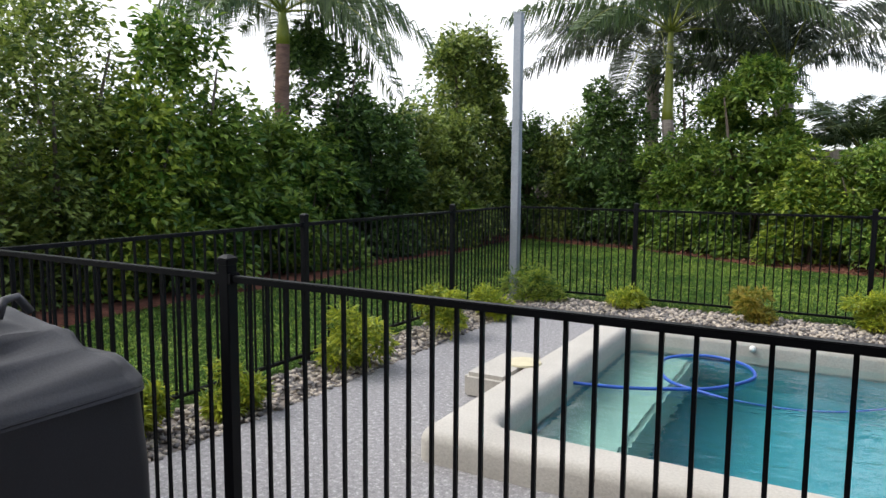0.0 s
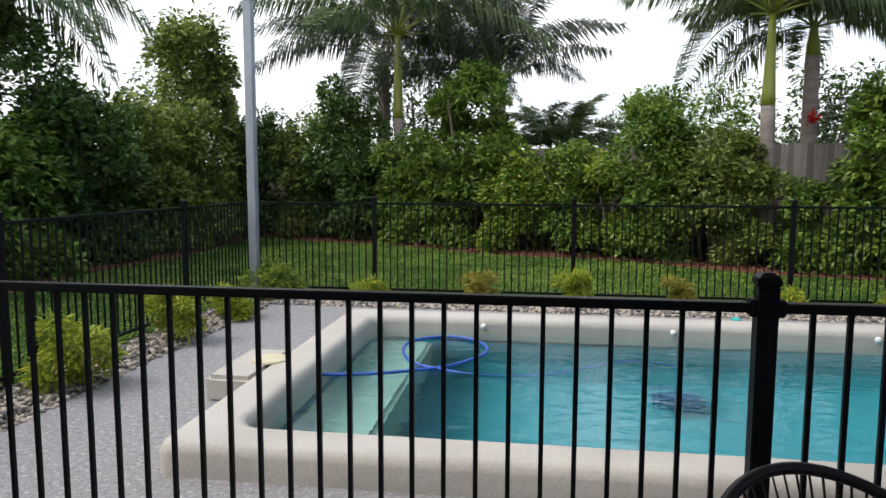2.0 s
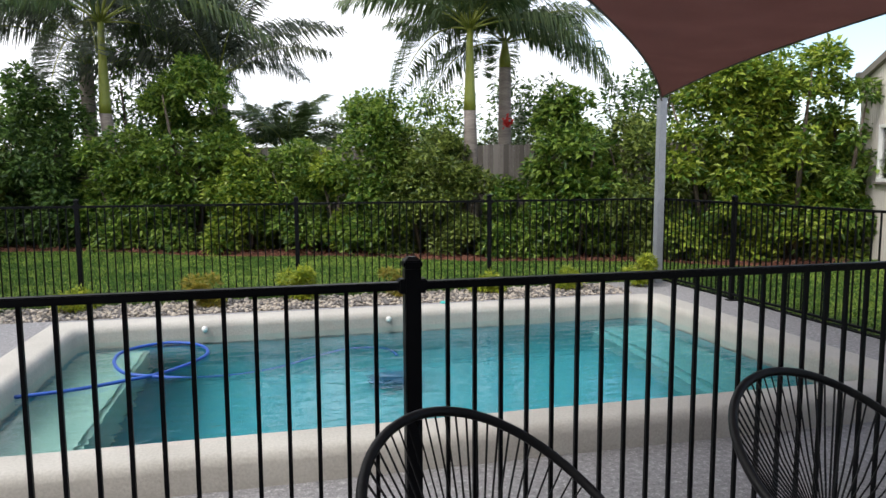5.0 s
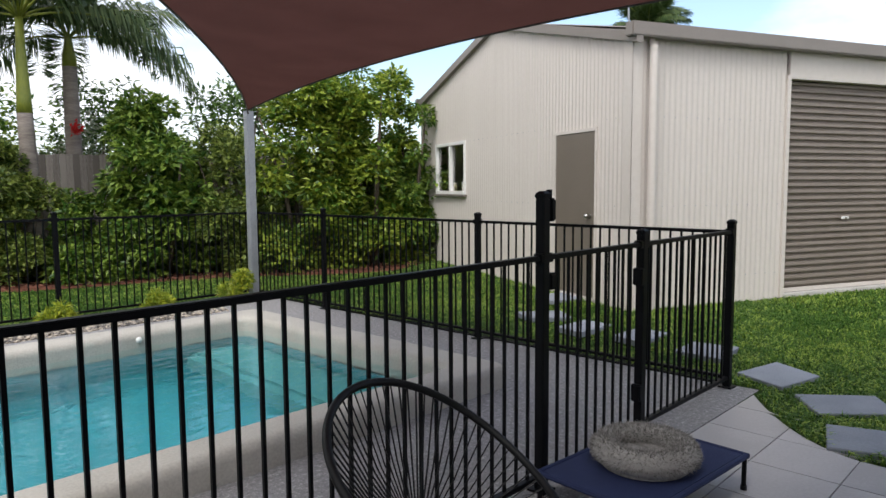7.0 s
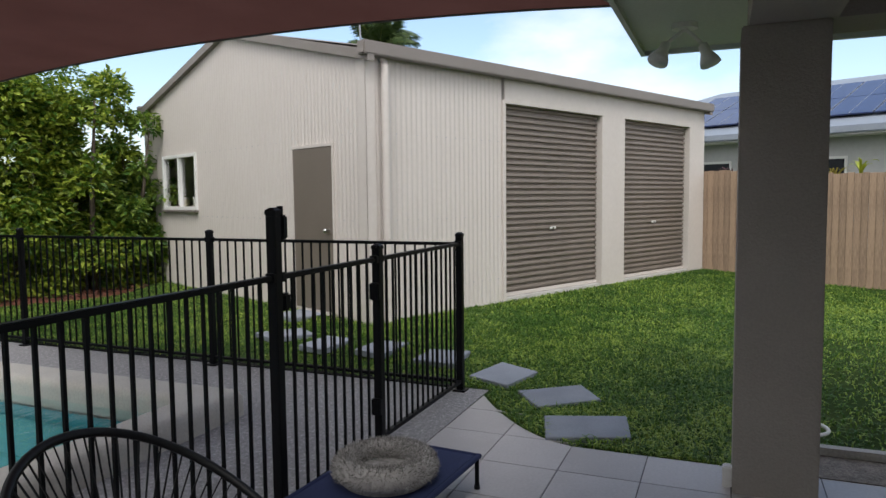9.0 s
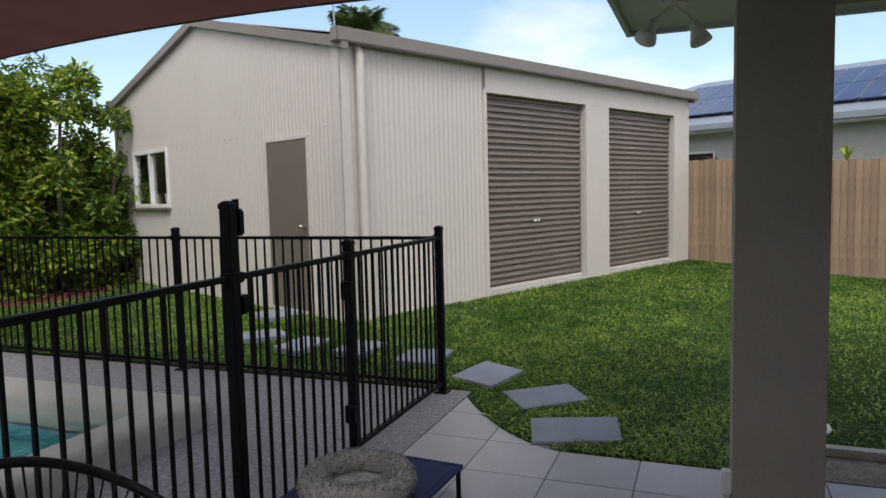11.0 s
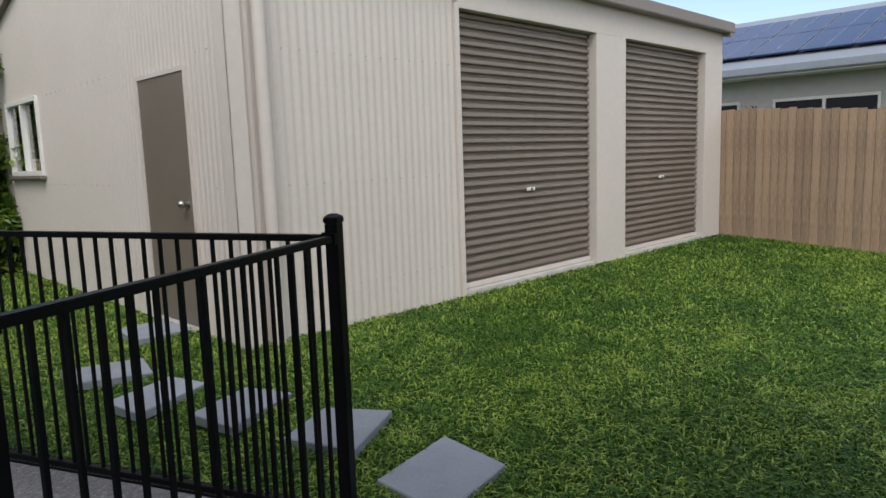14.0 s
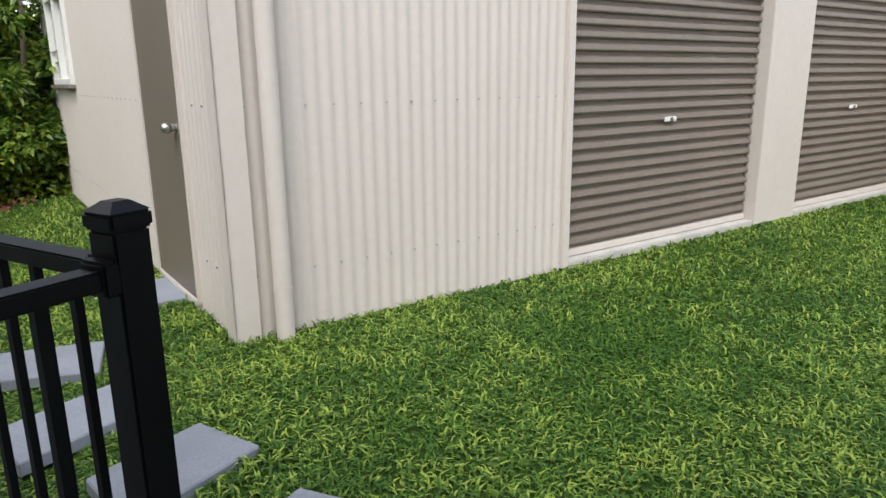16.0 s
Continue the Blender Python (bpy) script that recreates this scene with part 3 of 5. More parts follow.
def build_shed():
    s = empty("shed", SHED_POSE, "cream corrugated steel shed with two brown roller doors", "shed")
    # local x runs along the roller door wall, local y along the gable wall
    D0, D1, DT = 0.61, 1.53, 2.13
    W0, W1, WB, WT = 4.33, 5.64, 1.335, 2.22
    c = M["cream"]
    for lo, hi, zb, zt in ((0.0, D0, BASE, gable_top), (D0, D1, DT, gable_top), (D1, W0, BASE, gable_top), (W0, W1, WT, gable_top), (W0, W1, BASE, WB), (W1, WID, BASE, gable_top)):
        sheet("gable_sheet", c, lo, hi, zb, zt, s, False, label="cream corrugated cladding")
    R = ((2.21, 4.39), (5.01, 7.11))
    RT, RB = 2.69, 0.21
    zt = EAVE - 0.02
    sheet("wall_sheet", c, 0.0, R[0][0] - 0.06, BASE, zt, s, True, label="cream corrugated cladding")
    for lo, hi, z0, z1 in ((R[0][0] - 0.06, R[0][0], 0.12, RT + 0.04), (R[0][1], R[1][0], 0.12, RT), (R[1][1], LEN, 0.12, RT)):
        part("jamb", box(lo, hi, -0.03, 0.14, z0, z1, 0.004), c, s, "smooth cream jamb flashing")
    part("lintel", box(R[0][0] - 0.02, LEN, -0.024, 0.12, RT, zt, 0.004), c, s, "smooth cream lintel panel")
    part("back_wall", box(0.02, LEN - 0.02, WID - 0.05, WID, BASE, EAVE), c, s)
    part("end_wall", prism([(LEN - 0.06, 0.16), (LEN - 0.01, 0.16), (LEN - 0.01, WID - 0.06), (LEN - 0.06, WID - 0.06)], BASE, EAVE), c, s)
    part("slab", box(0.05, LEN - 0.02, 0.02, WID - 0.02, -0.2, 0.10), M["concrete"], s, "pale concrete slab edge")
    # corner flashing and downpipe
    bm = box(-0.035, 0.09, -0.032, -0.022, BASE - 0.03, zt)
    box(-0.035, -0.025, -0.032, 0.10, BASE - 0.03, zt, bm=bm)
    part("corner_flashing", bm, c, s)
    pipe = part("downpipe", tube([(0.20, -0.075, 0.05), (0.20, -0.075, 2.9), (0.20, -0.03, 3.0)], 0.045, 28), c, s, "cream round downpipe")
    for z in (0.36, 1.95):
        part("pipe_collar", tube([(0.20, -0.075, z), (0.20, -0.075, z + 0.022)], 0.0468, 28), c, pipe)
    # screws
    bm = bmesh.new()
    for z in (0.43, 1.24, 2.2):
        for i in range(14):
            t = 0.10 + i * 0.152
            if t < R[0][0] - 0.1:
                box(t - 0.0035, t + 0.0035, -0.012, -0.002, z - 0.0035, z + 0.0035, bm=bm)
        for i in range(40):
            t = 0.12 + i * 0.162
            if t < WID - 0.1 and not D0 - 0.05 < t < D1 + 0.05 and not (W0 - 0.05 < t < W1 + 0.05 and 1.2 < z < 2.3):
                box(-0.012, -0.002, t - 0.0035, t + 0.0035, z - 0.0035, z + 0.0035, bm=bm)
    sc = part("screws", bm, M["galv"], s)
    sc["kind"] = "stuff"
    # roof
    for sgn in (0, 1):
        n = 90
        verts, faces = [], []
        y0, y1 = (-0.10, WID / 2) if sgn == 0 else (WID / 2, WID + 0.10)
        z0, z1 = (EAVE + 0.0, RIDGE + 0.02) if sgn == 0 else (RIDGE + 0.02, EAVE + 0.0)
        for i in range(n * 4 + 1):
            x = -0.06 + (LEN + 0.12) * i / (n * 4)
            o = 0.012 * math.sin(i * math.pi / 2)
            verts += [(x, y0, z0 + o + 0.03), (x, y1, z1 + o + 0.03), (x, y0, z0 + o), (x, y1, z1 + o)]
        for i in range(n * 4):
            faces += [(4 * i, 4 * i + 4, 4 * i + 5, 4 * i + 1), (4 * i + 2, 4 * i + 3, 4 * i + 7, 4 * i + 6)]
        raw("roof_sheet", verts, faces, M["fascia"], s)
    # barge flashing on both gables, gutter on the door side
    for x0, x1 in ((-0.075, 0.01), (LEN - 0.01, LEN + 0.075)):
        for a, b in (((-0.14), WID / 2), (WID / 2, WID + 0.14)):
            za = EAVE - 0.05 + (RIDGE - EAVE + 0.05) * (1 - abs(a - WID / 2) / (WID / 2)) if abs(a - WID / 2) > 0.01 else RIDGE
            zb2 = EAVE - 0.05 + (RIDGE - EAVE + 0.05) * (1 - abs(b - WID / 2) / (WID / 2)) if abs(b - WID / 2) > 0.01 else RIDGE
            bm = bmesh.new()
            vs = []
            for x in (x0, x1):
                for y, z in ((a, za - 0.035), (b, zb2 - 0.035), (b, zb2 + 0.075), (a, za + 0.075)):
                    vs.append(bm.verts.new((x, y, z)))
            for q in ((0, 1, 2, 3), (7, 6, 5, 4), (0, 4, 5, 1), (1, 5, 6, 2), (2, 6, 7, 3), (3, 7, 4, 0)):
                bm.faces.new([vs[k] for k in q])
            part("barge_flashing", bm, M["fascia"], s, "grey brown folded barge flashing")
    part("gutter", box(-0.13, LEN + 0.13, -0.15, -0.015, EAVE - 0.055, EAVE + 0.09, 0.012), M["fascia"], s, "grey brown steel gutter")
    part("gutter", box(-0.08, LEN + 0.08, WID + 0.015, WID + 0.13, EAVE - 0.055, EAVE + 0.09, 0.012), M["fascia"], s, "grey brown steel gutter")
    # side door
    d = part("door", box(-0.022, 0.018, D0 + 0.035, D1 - 0.035, BASE + 0.06, DT - 0.035, 0.003), M["doorpaint"], s, "taupe painted flush door, closed")
    knob = bmesh.new()
    bmesh.ops.create_uvsphere(knob, u_segments=14, v_segments=10, radius=0.03)
    ko = part("door_knob", knob, M["steel"], d, "round stainless steel knob", smooth=True)
    ko.location = (-0.075, D0 + 0.12, 1.115)
    part("rose", tube([(-0.022, D0 + 0.12, 1.115), (-0.05, D0 + 0.12, 1.115)], 0.022, 12), M["steel"], d, "round steel rose")
    fr = bmesh.new()
    box(-0.03, 0.03, D0, D0 + 0.035, BASE + 0.02, DT, bm=fr)
    box(-0.03, 0.03, D1 - 0.035, D1, BASE + 0.02, DT, bm=fr)
    box(-0.03, 0.03, D0 + 0.035, D1 - 0.035, DT - 0.035, DT, bm=fr)
    part("door_frame", fr, c, s, "cream steel door frame")
    part("door_sill", box(-0.03, 0.05, D0, D1, 0.02, BASE + 0.055), c, s, "cream door threshold")
    # sliding window
    w = part("window", box(0.012, 0.02, W0 + 0.05, W1 - 0.05, WB + 0.05, WT - 0.05), M["glass"], s, "clear glazing over a dark interior")
    w.visible_shadow = False
    fr = bmesh.new()
    for y0, y1, z0, z1 in ((W0, W0 + 0.042, WB, WT), (W1 - 0.042, W1, WB, WT), (W0 + 0.055, W1 - 0.055, WB, WB + 0.055), (W0 + 0.055, W1 - 0.055, WT - 0.055, WT), ((W0 + W1) / 2 - 0.024, (W0 + W1) / 2 + 0.024, WB + 0.055, WT - 0.055)):
        box(-0.04, 0.04, y0, y1, z0, z1, 0.004, bm=fr)
    part("window_frame", fr, M["white"], w, "white aluminium sliding frame")
    part("window_sill", box(-0.075, 0.04, W0 - 0.02, W1 + 0.02, WB - 0.035, WB - 0.002, 0.004), M["fascia"], w, "grey sill flashing")
    part("inner_shelf", box(0.06, 0.4, W0 - 0.2, W1 + 0.2, WB + 0.0, WB + 0.03), M["concrete"], s)
    # added dark sheet, stands in for the unlit depth of the shed behind the window
    part("inner_wall", box(0.9, 0.93, 0.2, WID - 0.2, BASE, EAVE), M["darkbeam"], s)
    # roller doors of interlocking slats
    for lo, hi in R:
        r = part("roller_door", box(lo + 0.01, hi - 0.01, 0.10, 0.115, RB, RT), M["brown"], s, "closed brown corrugated roller door")
        pitch = 0.0823
        n = int((RT - RB) / pitch)
        prof = [(0.0, 0.0), (0.026, 0.0), (0.031, -0.030), (0.040, -0.034), (0.066, -0.030), (0.076, -0.004), (pitch, 0.0)]
        for i in range(n + 1):
            key = ("slat", lo)
            if key not in shared:
                vs, fs = [], []
                for z, o in prof:
                    vs += [(lo + 0.012, 0.096 + o, z), (hi - 0.012, 0.096 + o, z)]
                for k in range(len(prof) - 1):
                    fs.append((2 * k, 2 * k + 1, 2 * k + 3, 2 * k + 2))
                ob = raw("slat", vs, fs, M["brown"], r, smooth=False)
                shared[key] = ob.data
            else:
                ob = new("slat", shared[key])
                ob.parent = r
            ob.location = (0, 0, RB + i * (RT - RB - 0.002) / (n + 1))
        part("bottom_rail", box(lo + 0.012, hi - 0.012, 0.055, 0.12, RB - 0.045, RB, 0.004), M["cream"], r, "pale aluminium bottom rail")
        part("lock_plate", box((lo + hi) / 2 - 0.065, (lo + hi) / 2 + 0.065, 0.052, 0.07, 1.028, 1.062, 0.004), M["white"], r, "white lock plate")
        part("lock", tube([((lo + hi) / 2, 0.052, 1.045), ((lo + hi) / 2, 0.04, 1.045)], 0.014, 10), M["steel"], r, "steel key lock")
        part("threshold", box(lo, hi, -0.02, 0.14, 0.02, RB - 0.05, 0.008), M["concrete"], s, "pale concrete threshold")
    return s


build_shed()
# tubs on the shelf inside the shed window
for y, r, h, m, lab in ((4.72, 0.10, 0.17, "white", "white plastic tub on the shelf inside the shed window"), (5.32, 0.085, 0.16, "yellow", "yellow plastic tub on the shelf inside the shed window")):
    tub = empty("plastic_tub", SHED_POSE @ pose(0.19, y, 1.355), lab, "tub", "tubs inside the window")
    part("body", tube([(0, 0, 0), (0, 0, h)], [r * 0.85, r], 16), M[m], tub, smooth=False)
    part("lid", tube([(0, 0, h), (0, 0, h + 0.018)], r * 1.06, 16), M["white"], tub, "white lid")
mast = tagged(link("antenna_mast", tube([SHED_POSE @ Vector((0.7, 1.0, 3.1)), SHED_POSE @ Vector((0.66, 1.05, 4.4))], 0.012, 6), M["galv"]), "thin grey antenna mast above the shed roof", "antenna")


# ---- timber fences ----
def timber_fence(name, origin, direction, length, height, material, label, seed, gap=0.0):
    rnd = random.Random(seed)
    ang = math.degrees(math.atan2(direction.y, direction.x))
    f = empty(name, Matrix.Translation(origin) @ pose(0, 0, 0, 0, 0, ang), label, "fence")
    variants = []
    for k in range(5):
        w = 0.098 + 0.006 * k / 4
        variants.append(("paling", label, k, w))
    x, i = 0.0, 0
    while x < length:
        k = rnd.randrange(5)
        h = height + rnd.uniform(-0.012, 0.012)
        w = variants[k][3]

        def make():
            bm = box(0, w, -0.008, 0.008, 0.0, height + 0.004 * k, 0.002)
            return bm
        o = piece("paling", variants[k][:3], make, material, f, (x, 0.004 * (i % 2), ground_z(*(Vector(origin) + direction * x).xy) - 0.02 + rnd.uniform(-0.012, 0.012)))
        x += w + 0.003 + gap
        i += 1
    for z in (0.35, height - 0.3):
        part("fence_rail", box(0, length, 0.02, 0.06, z, z + 0.075), material, f)
    return f


timber_fence("timber_fence", hedge_line(-8.5, 0), V2, 21.0, 2.08, M["oldtimber"], "weathered grey timber paling fence behind the hedge", 3)
timber_fence("timber_fence", SHED + V2 * (LEN + 0.02) + U2 * 0.1, -U2, 9.5, 1.83, M["newtimber"], "brown treated pine paling fence beside the lawn", 4)
timber_fence("timber_fence", Vector((-9.7, 0.0, 0)), Vector((0, 1, 0)), 21.0, 1.8, M["oldtimber"], "weathered grey timber paling fence behind the side hedge", 5)

# ---- house: patio, column, roof ----
TILE = 0.436
bm = prism([(-6, -1.2), (3.6, -1.2), (3.6, 3.35), (3.66, 3.55), (3.80, 3.76), (4.05, 4.0), (4.42, 4.16), (-6, 4.16)], -0.12, -0.006)
floor = tagged(link("floor", bm, M["grout"]), "tiled patio floor with dark grout lines", "floor", kind="structure")


def edge_x(y):
    """Where the tiled patio ends towards the lawn."""
    return 3.6 if y < 3.3 else 3.6 + 0.82 * max(0.0, (y - 3.3) / 0.86) ** 1.7


for i in range(-6, 13):
    for j in range(-3, 11):
        x0 = 3.22 + (i - 9) * TILE
        y0 = 3.33 + (j - 7) * TILE
        x1, y1 = x0 + TILE - 0.006, min(y0 + TILE - 0.006, 4.16)
        if y1 < -1.0 or y0 > 4.1 or x0 > edge_x(y1):
            continue
        if x1 <= edge_x(y0):
            poly = [(x0, y0), (x1, y0), (x1, y1), (x0, y1)]
            if y1 - y0 > TILE - 0.01:
                piece("tile", "tile", lambda: box(0, TILE - 0.006, 0, TILE - 0.006, -0.012, 0.0, 0.0015), M["tile"], floor, (x0, y0, 0.0))
                continue
        else:
            ys2 = [y0 + (y1 - y0) * k / 6 for k in range(7)]
            right = [(max(x0 + 0.004, min(x1, edge_x(y))), y) for y in ys2]
            poly = [(x0, y0)] + right + [(x0, y1)]
        part("tile", prism(poly, -0.012, 0.0), M["tile"], floor)

col = empty("column", pose(3.42, 2.262, 0), "taupe rendered square veranda column", "column")
part("shaft", box(-0.185, 0.185, -0.19, 0.19, 0, 2.28, 0.006), M["render"], col)
part("outlet_box", box(-0.12, -0.06, 0.19, 0.235, 0.0, 0.11, 0.006), M["white"], col, "small white conduit box")
bm = box(-6.0, 3.6, 2.05, 2.42, 2.28, 2.60)
box(3.24, 3.6, -1.6, 2.05, 2.28, 2.60, bm=bm)
tagged(link("trim_beam", bm, M["render"]), "taupe rendered veranda beam", "beam", kind="structure")
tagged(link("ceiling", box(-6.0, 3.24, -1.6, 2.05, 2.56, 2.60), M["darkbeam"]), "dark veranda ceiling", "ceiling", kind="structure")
bm = box(-6.0, 4.72, 2.42, 3.05, 2.50, 2.53)
box(3.6, 4.72, -1.6, 2.42, 2.50, 2.53, bm=bm)
tagged(link("ceiling_soffit", bm, M["soffit"]), "white eave soffit boards", "soffit", kind="structure")
bm = box(-6.0, 4.76, 3.05, 3.08, 2.47, 2.74)
box(4.72, 4.76, -1.6, 3.05, 2.47, 2.74, bm=bm)
tagged(link("trim_fascia", bm, M["soffit"]), "pale painted eave fascia", "fascia", kind="structure")
tagged(link("roof", box(-6.0, 4.8, -1.6, 3.12, 2.745, 2.85), M["roofgrey"]), "grey steel veranda roof", "roof", kind="structure")
bm = box(-6.0, 3.2, -1.6, -1.2, -0.05, 2.56)
tagged(link("wall_south", bm, M["render"]), "taupe rendered house wall", "wall", kind="structure")


def spot_lamp(x, y, z):
    lamp = empty("spotlight", pose(x, y, z), "white twin spotlight fitting on the eave soffit", "spotlight")
    part("base", tube([(0, 0, -0.03), (0, 0, 0)], 0.075, 20), M["white"], lamp, smooth=False)
    for s, tilt in ((-1, (0.0, 0.08)), (1, (0.03, -0.1))):
        arm = part("arm", tube([(0, 0, -0.03), (0.03 * s, 0.07 * -s, -0.09), (0.06 * s, 0.10 * -s, -0.12)], 0.012, 8), M["white"], lamp)
        e = Vector((0.06 * s, 0.10 * -s, -0.12))
        d = Vector((-0.05 + tilt[0], 0.04 * -s, -0.10)).normalized()
        part("lamp_head", tube([e, e + d * 0.05, e + d * 0.10, e + d * 0.13], [0.028, 0.032, 0.055, 0.062], 16), M["white"], lamp, "white reflector lamp head", smooth=True)


spot_lamp(4.03, 2.75, 2.50)

# garden edging with pebbles past the column
bm = box(3.95, 4.01, 0.0, 2.1, -0.05, 0.05)
tagged(link("trim_edging", bm, M["concrete"]), "pale concrete garden edging", "edging", kind="structure")
tagged(link("gravel_bed", box(3.6, 3.95, 0.0, 2.1, -0.05, 0.005), M["gravelbed"]), "dark gravel bed beside the patio", "gravel", kind="structure")
pts = [(4.22 + 0.14 * math.cos(a), 2.05 + 0.14 * math.sin(a), 0.07) for a in [2 * math.pi * k / 30 for k in range(30)]]
tagged(link("garden_hose", tube(pts, 0.012, 6, closed=True), M["white"], smooth=True), "white coil of garden hose on the lawn", "hose")

# ---- stepping stones ----
PAVERS = [[(5.36, 4.31), (5.14, 3.93), (4.65, 4.05), (4.83, 4.43)], [(4.57, 3.94), (4.90, 3.52), (4.56, 3.31), (4.23, 3.70)], [(4.06, 3.61), (4.24, 3.09), (3.83, 3.01), (3.65, 3.50)],
          [(5.54, 7.12), (5.93, 6.79), (5.68, 6.46), (5.36, 6.80)], [(5.14, 6.30), (5.63, 6.28), (5.59, 5.95), (5.05, 5.97)], [(5.10, 5.66), (5.55, 5.64), (5.54, 5.31), (5.01, 5.32)],
          [(5.02, 5.03), (5.44, 5.04), (5.50, 4.66), (4.99, 4.62)], [(6.35, 7.45), (6.78, 7.30), (6.50, 6.84), (6.12, 7.05)]]
for poly in PAVERS:
    cx, cy = sum(p[0] for p in poly) / 4, sum(p[1] for p in poly) / 4
    z = max(ground_z(x, y) for x, y in poly + [(cx, cy)]) + 0.012
    bm = prism([(x - cx, y - cy) for x, y in poly], -0.045, 0.012)
    bmesh.ops.bevel(bm, geom=bm.edges[:], offset=0.006, segments=1, affect="EDGES")
    o = link("paver", bm, M["paver"])
    o.location = (cx, cy, z)
    tagged(o, "blue grey square concrete stepping stone set in the lawn", "stepping stone", "stepping stones")

# ---- patio furniture ----
def string_chair(x, y, facing):
    ch = empty("string_chair", pose(x, y, 0, 0, 0, facing), "black string lounge chair on a steel frame", "chair", "string chairs")
    n = 72
    rim = []
    for k in range(n):
        a = 2 * math.pi * k / n
        f = math.cos(a)
        # egg outline: tall back, low front
        w = 0.375 * (1 - 0.10 * f)
        px = 0.385 * f
        rim.append((px + 0.02, w * math.sin(a), 0.555 - 0.22 * f + 0.02 * math.cos(2 * a)))
    part("rim", tube(rim, 0.0145, 10, closed=True), M["cord"], ch, "cord-wrapped steel rim", smooth=True)
    hub = [(-0.10 + 0.055 * math.cos(2 * math.pi * k / n), 0.055 * math.sin(2 * math.pi * k / n), 0.335 - 0.02 * math.cos(2 * math.pi * k / n)) for k in range(n)]
    part("hub_ring", tube(hub[::3], 0.008, 6, closed=True), M["cord"], ch, "small steel ring", smooth=True)
    for k in range(n):
        p, q = Vector(rim[k]), Vector(hub[k])
        midp = p.lerp(q, 0.5) + Vector((0, 0, -0.035))
        part("string", tube([p, midp, q], 0.0032, 4), M["cord"], ch)
    for a in (45, 135, 225, 315):
        c, s = math.cos(radians(a)), math.sin(radians(a))
        part("leg", tube([(0.05 + 0.16 * c, 0.20 * s, 0.33), (0.05 + 0.30 * c, 0.30 * s, 0.0)], 0.010, 8), M["cord"], ch, "black steel leg")
    ring = [(0.05 + 0.16 * math.cos(radians(a)), 0.20 * math.sin(radians(a)), 0.33) for a in range(0, 360, 20)]
    part("leg_ring", tube(ring, 0.009, 6, closed=True), M["cord"], ch, smooth=True)
    return ch


string_chair(-0.08, 3.86, -58)
string_chair(1.05, 3.93, -80)


def build_cover():
    c = empty("covered_barbecue", pose(-3.5, 3.84, 0), "barbecue under a charcoal vinyl cover with black skirt", "barbecue")
    bm = bmesh.new()
    rows = [(0.60, 0.31, 0.03), (0.585, 0.305, 0.45), (0.57, 0.295, 0.76)]
    def ring(hx, hy, z, wob):
        pts = rounded(-hx, hx, -hy, hy, 0.07, 4)
        return [bm.verts.new((x + wob * math.sin(7 * y + 3 * z), y + wob * math.sin(9 * x + 5 * z), z)) for x, y in pts]
    def skin(loops, cap):
        for a, b in zip(loops, loops[1:]):
            for i in range(len(a)):
                j = (i + 1) % len(a)
                bm.faces.new((a[i], a[j], b[j], b[i]))
        if cap:
            bm.faces.new(loops[-1])
    skin([ring(hx, hy, z, 0.012) for hx, hy, z in rows], False)
    part("skirt", bm, M["coverdark"], c, "black vinyl skirt", smooth=True)
    bm = bmesh.new()
    keys = ((0.578, 0.302, 0.74), (0.57, 0.295, 0.78), (0.50, 0.25, 0.855), (0.42, 0.20, 0.92), (0.33, 0.14, 0.985), (0.2, 0.07, 1.025), (0.05, 0.02, 1.03))
    loops = []
    for a, b in zip(keys, keys[1:]):
        for k in range(5):
            hx, hy, z = (a[q] + (b[q] - a[q]) * k / 5 for q in range(3))
            row = []
            for x, y in rounded(-hx, hx, -hy, hy, min(0.07, hy * 0.8), 9):
                # cloth sags in creases between the frame's edges
                c1 = noise.noise(Vector((x * 4.0, y * 5.0, z * 3.0)))
                c2 = abs(noise.noise(Vector((x * 7.0 + 3, y * 8.0, z * 7.0))))
                f = 0.07 * c1 - 0.13 * c2 * min(1.0, (z - 0.74) / 0.08)
                row.append(bm.verts.new((x * (1 + f * 0.9), y * (1 + f), z + 0.5 * f * min(1.0, (z - 0.74) / 0.1))))
            loops.append(row)
    skin(loops, True)
    part("hood", bm, M["cover"], c, "charcoal grey vinyl hood with soft folds", smooth=True)
    part("seam", tube([(x, y, 0.755) for x, y in rounded(-0.581, 0.581, -0.305, 0.305, 0.07, 4)], 0.006, 5, closed=True), M["coverdark"], c)
    part("strap_handle", tube([(0.27, -0.05, 1.03), (0.25, -0.02, 1.085), (0.24, 0.03, 1.09), (0.25, 0.07, 1.03)], 0.016, 6), M["cover"], c, "fabric strap handle", smooth=True)


build_cover()


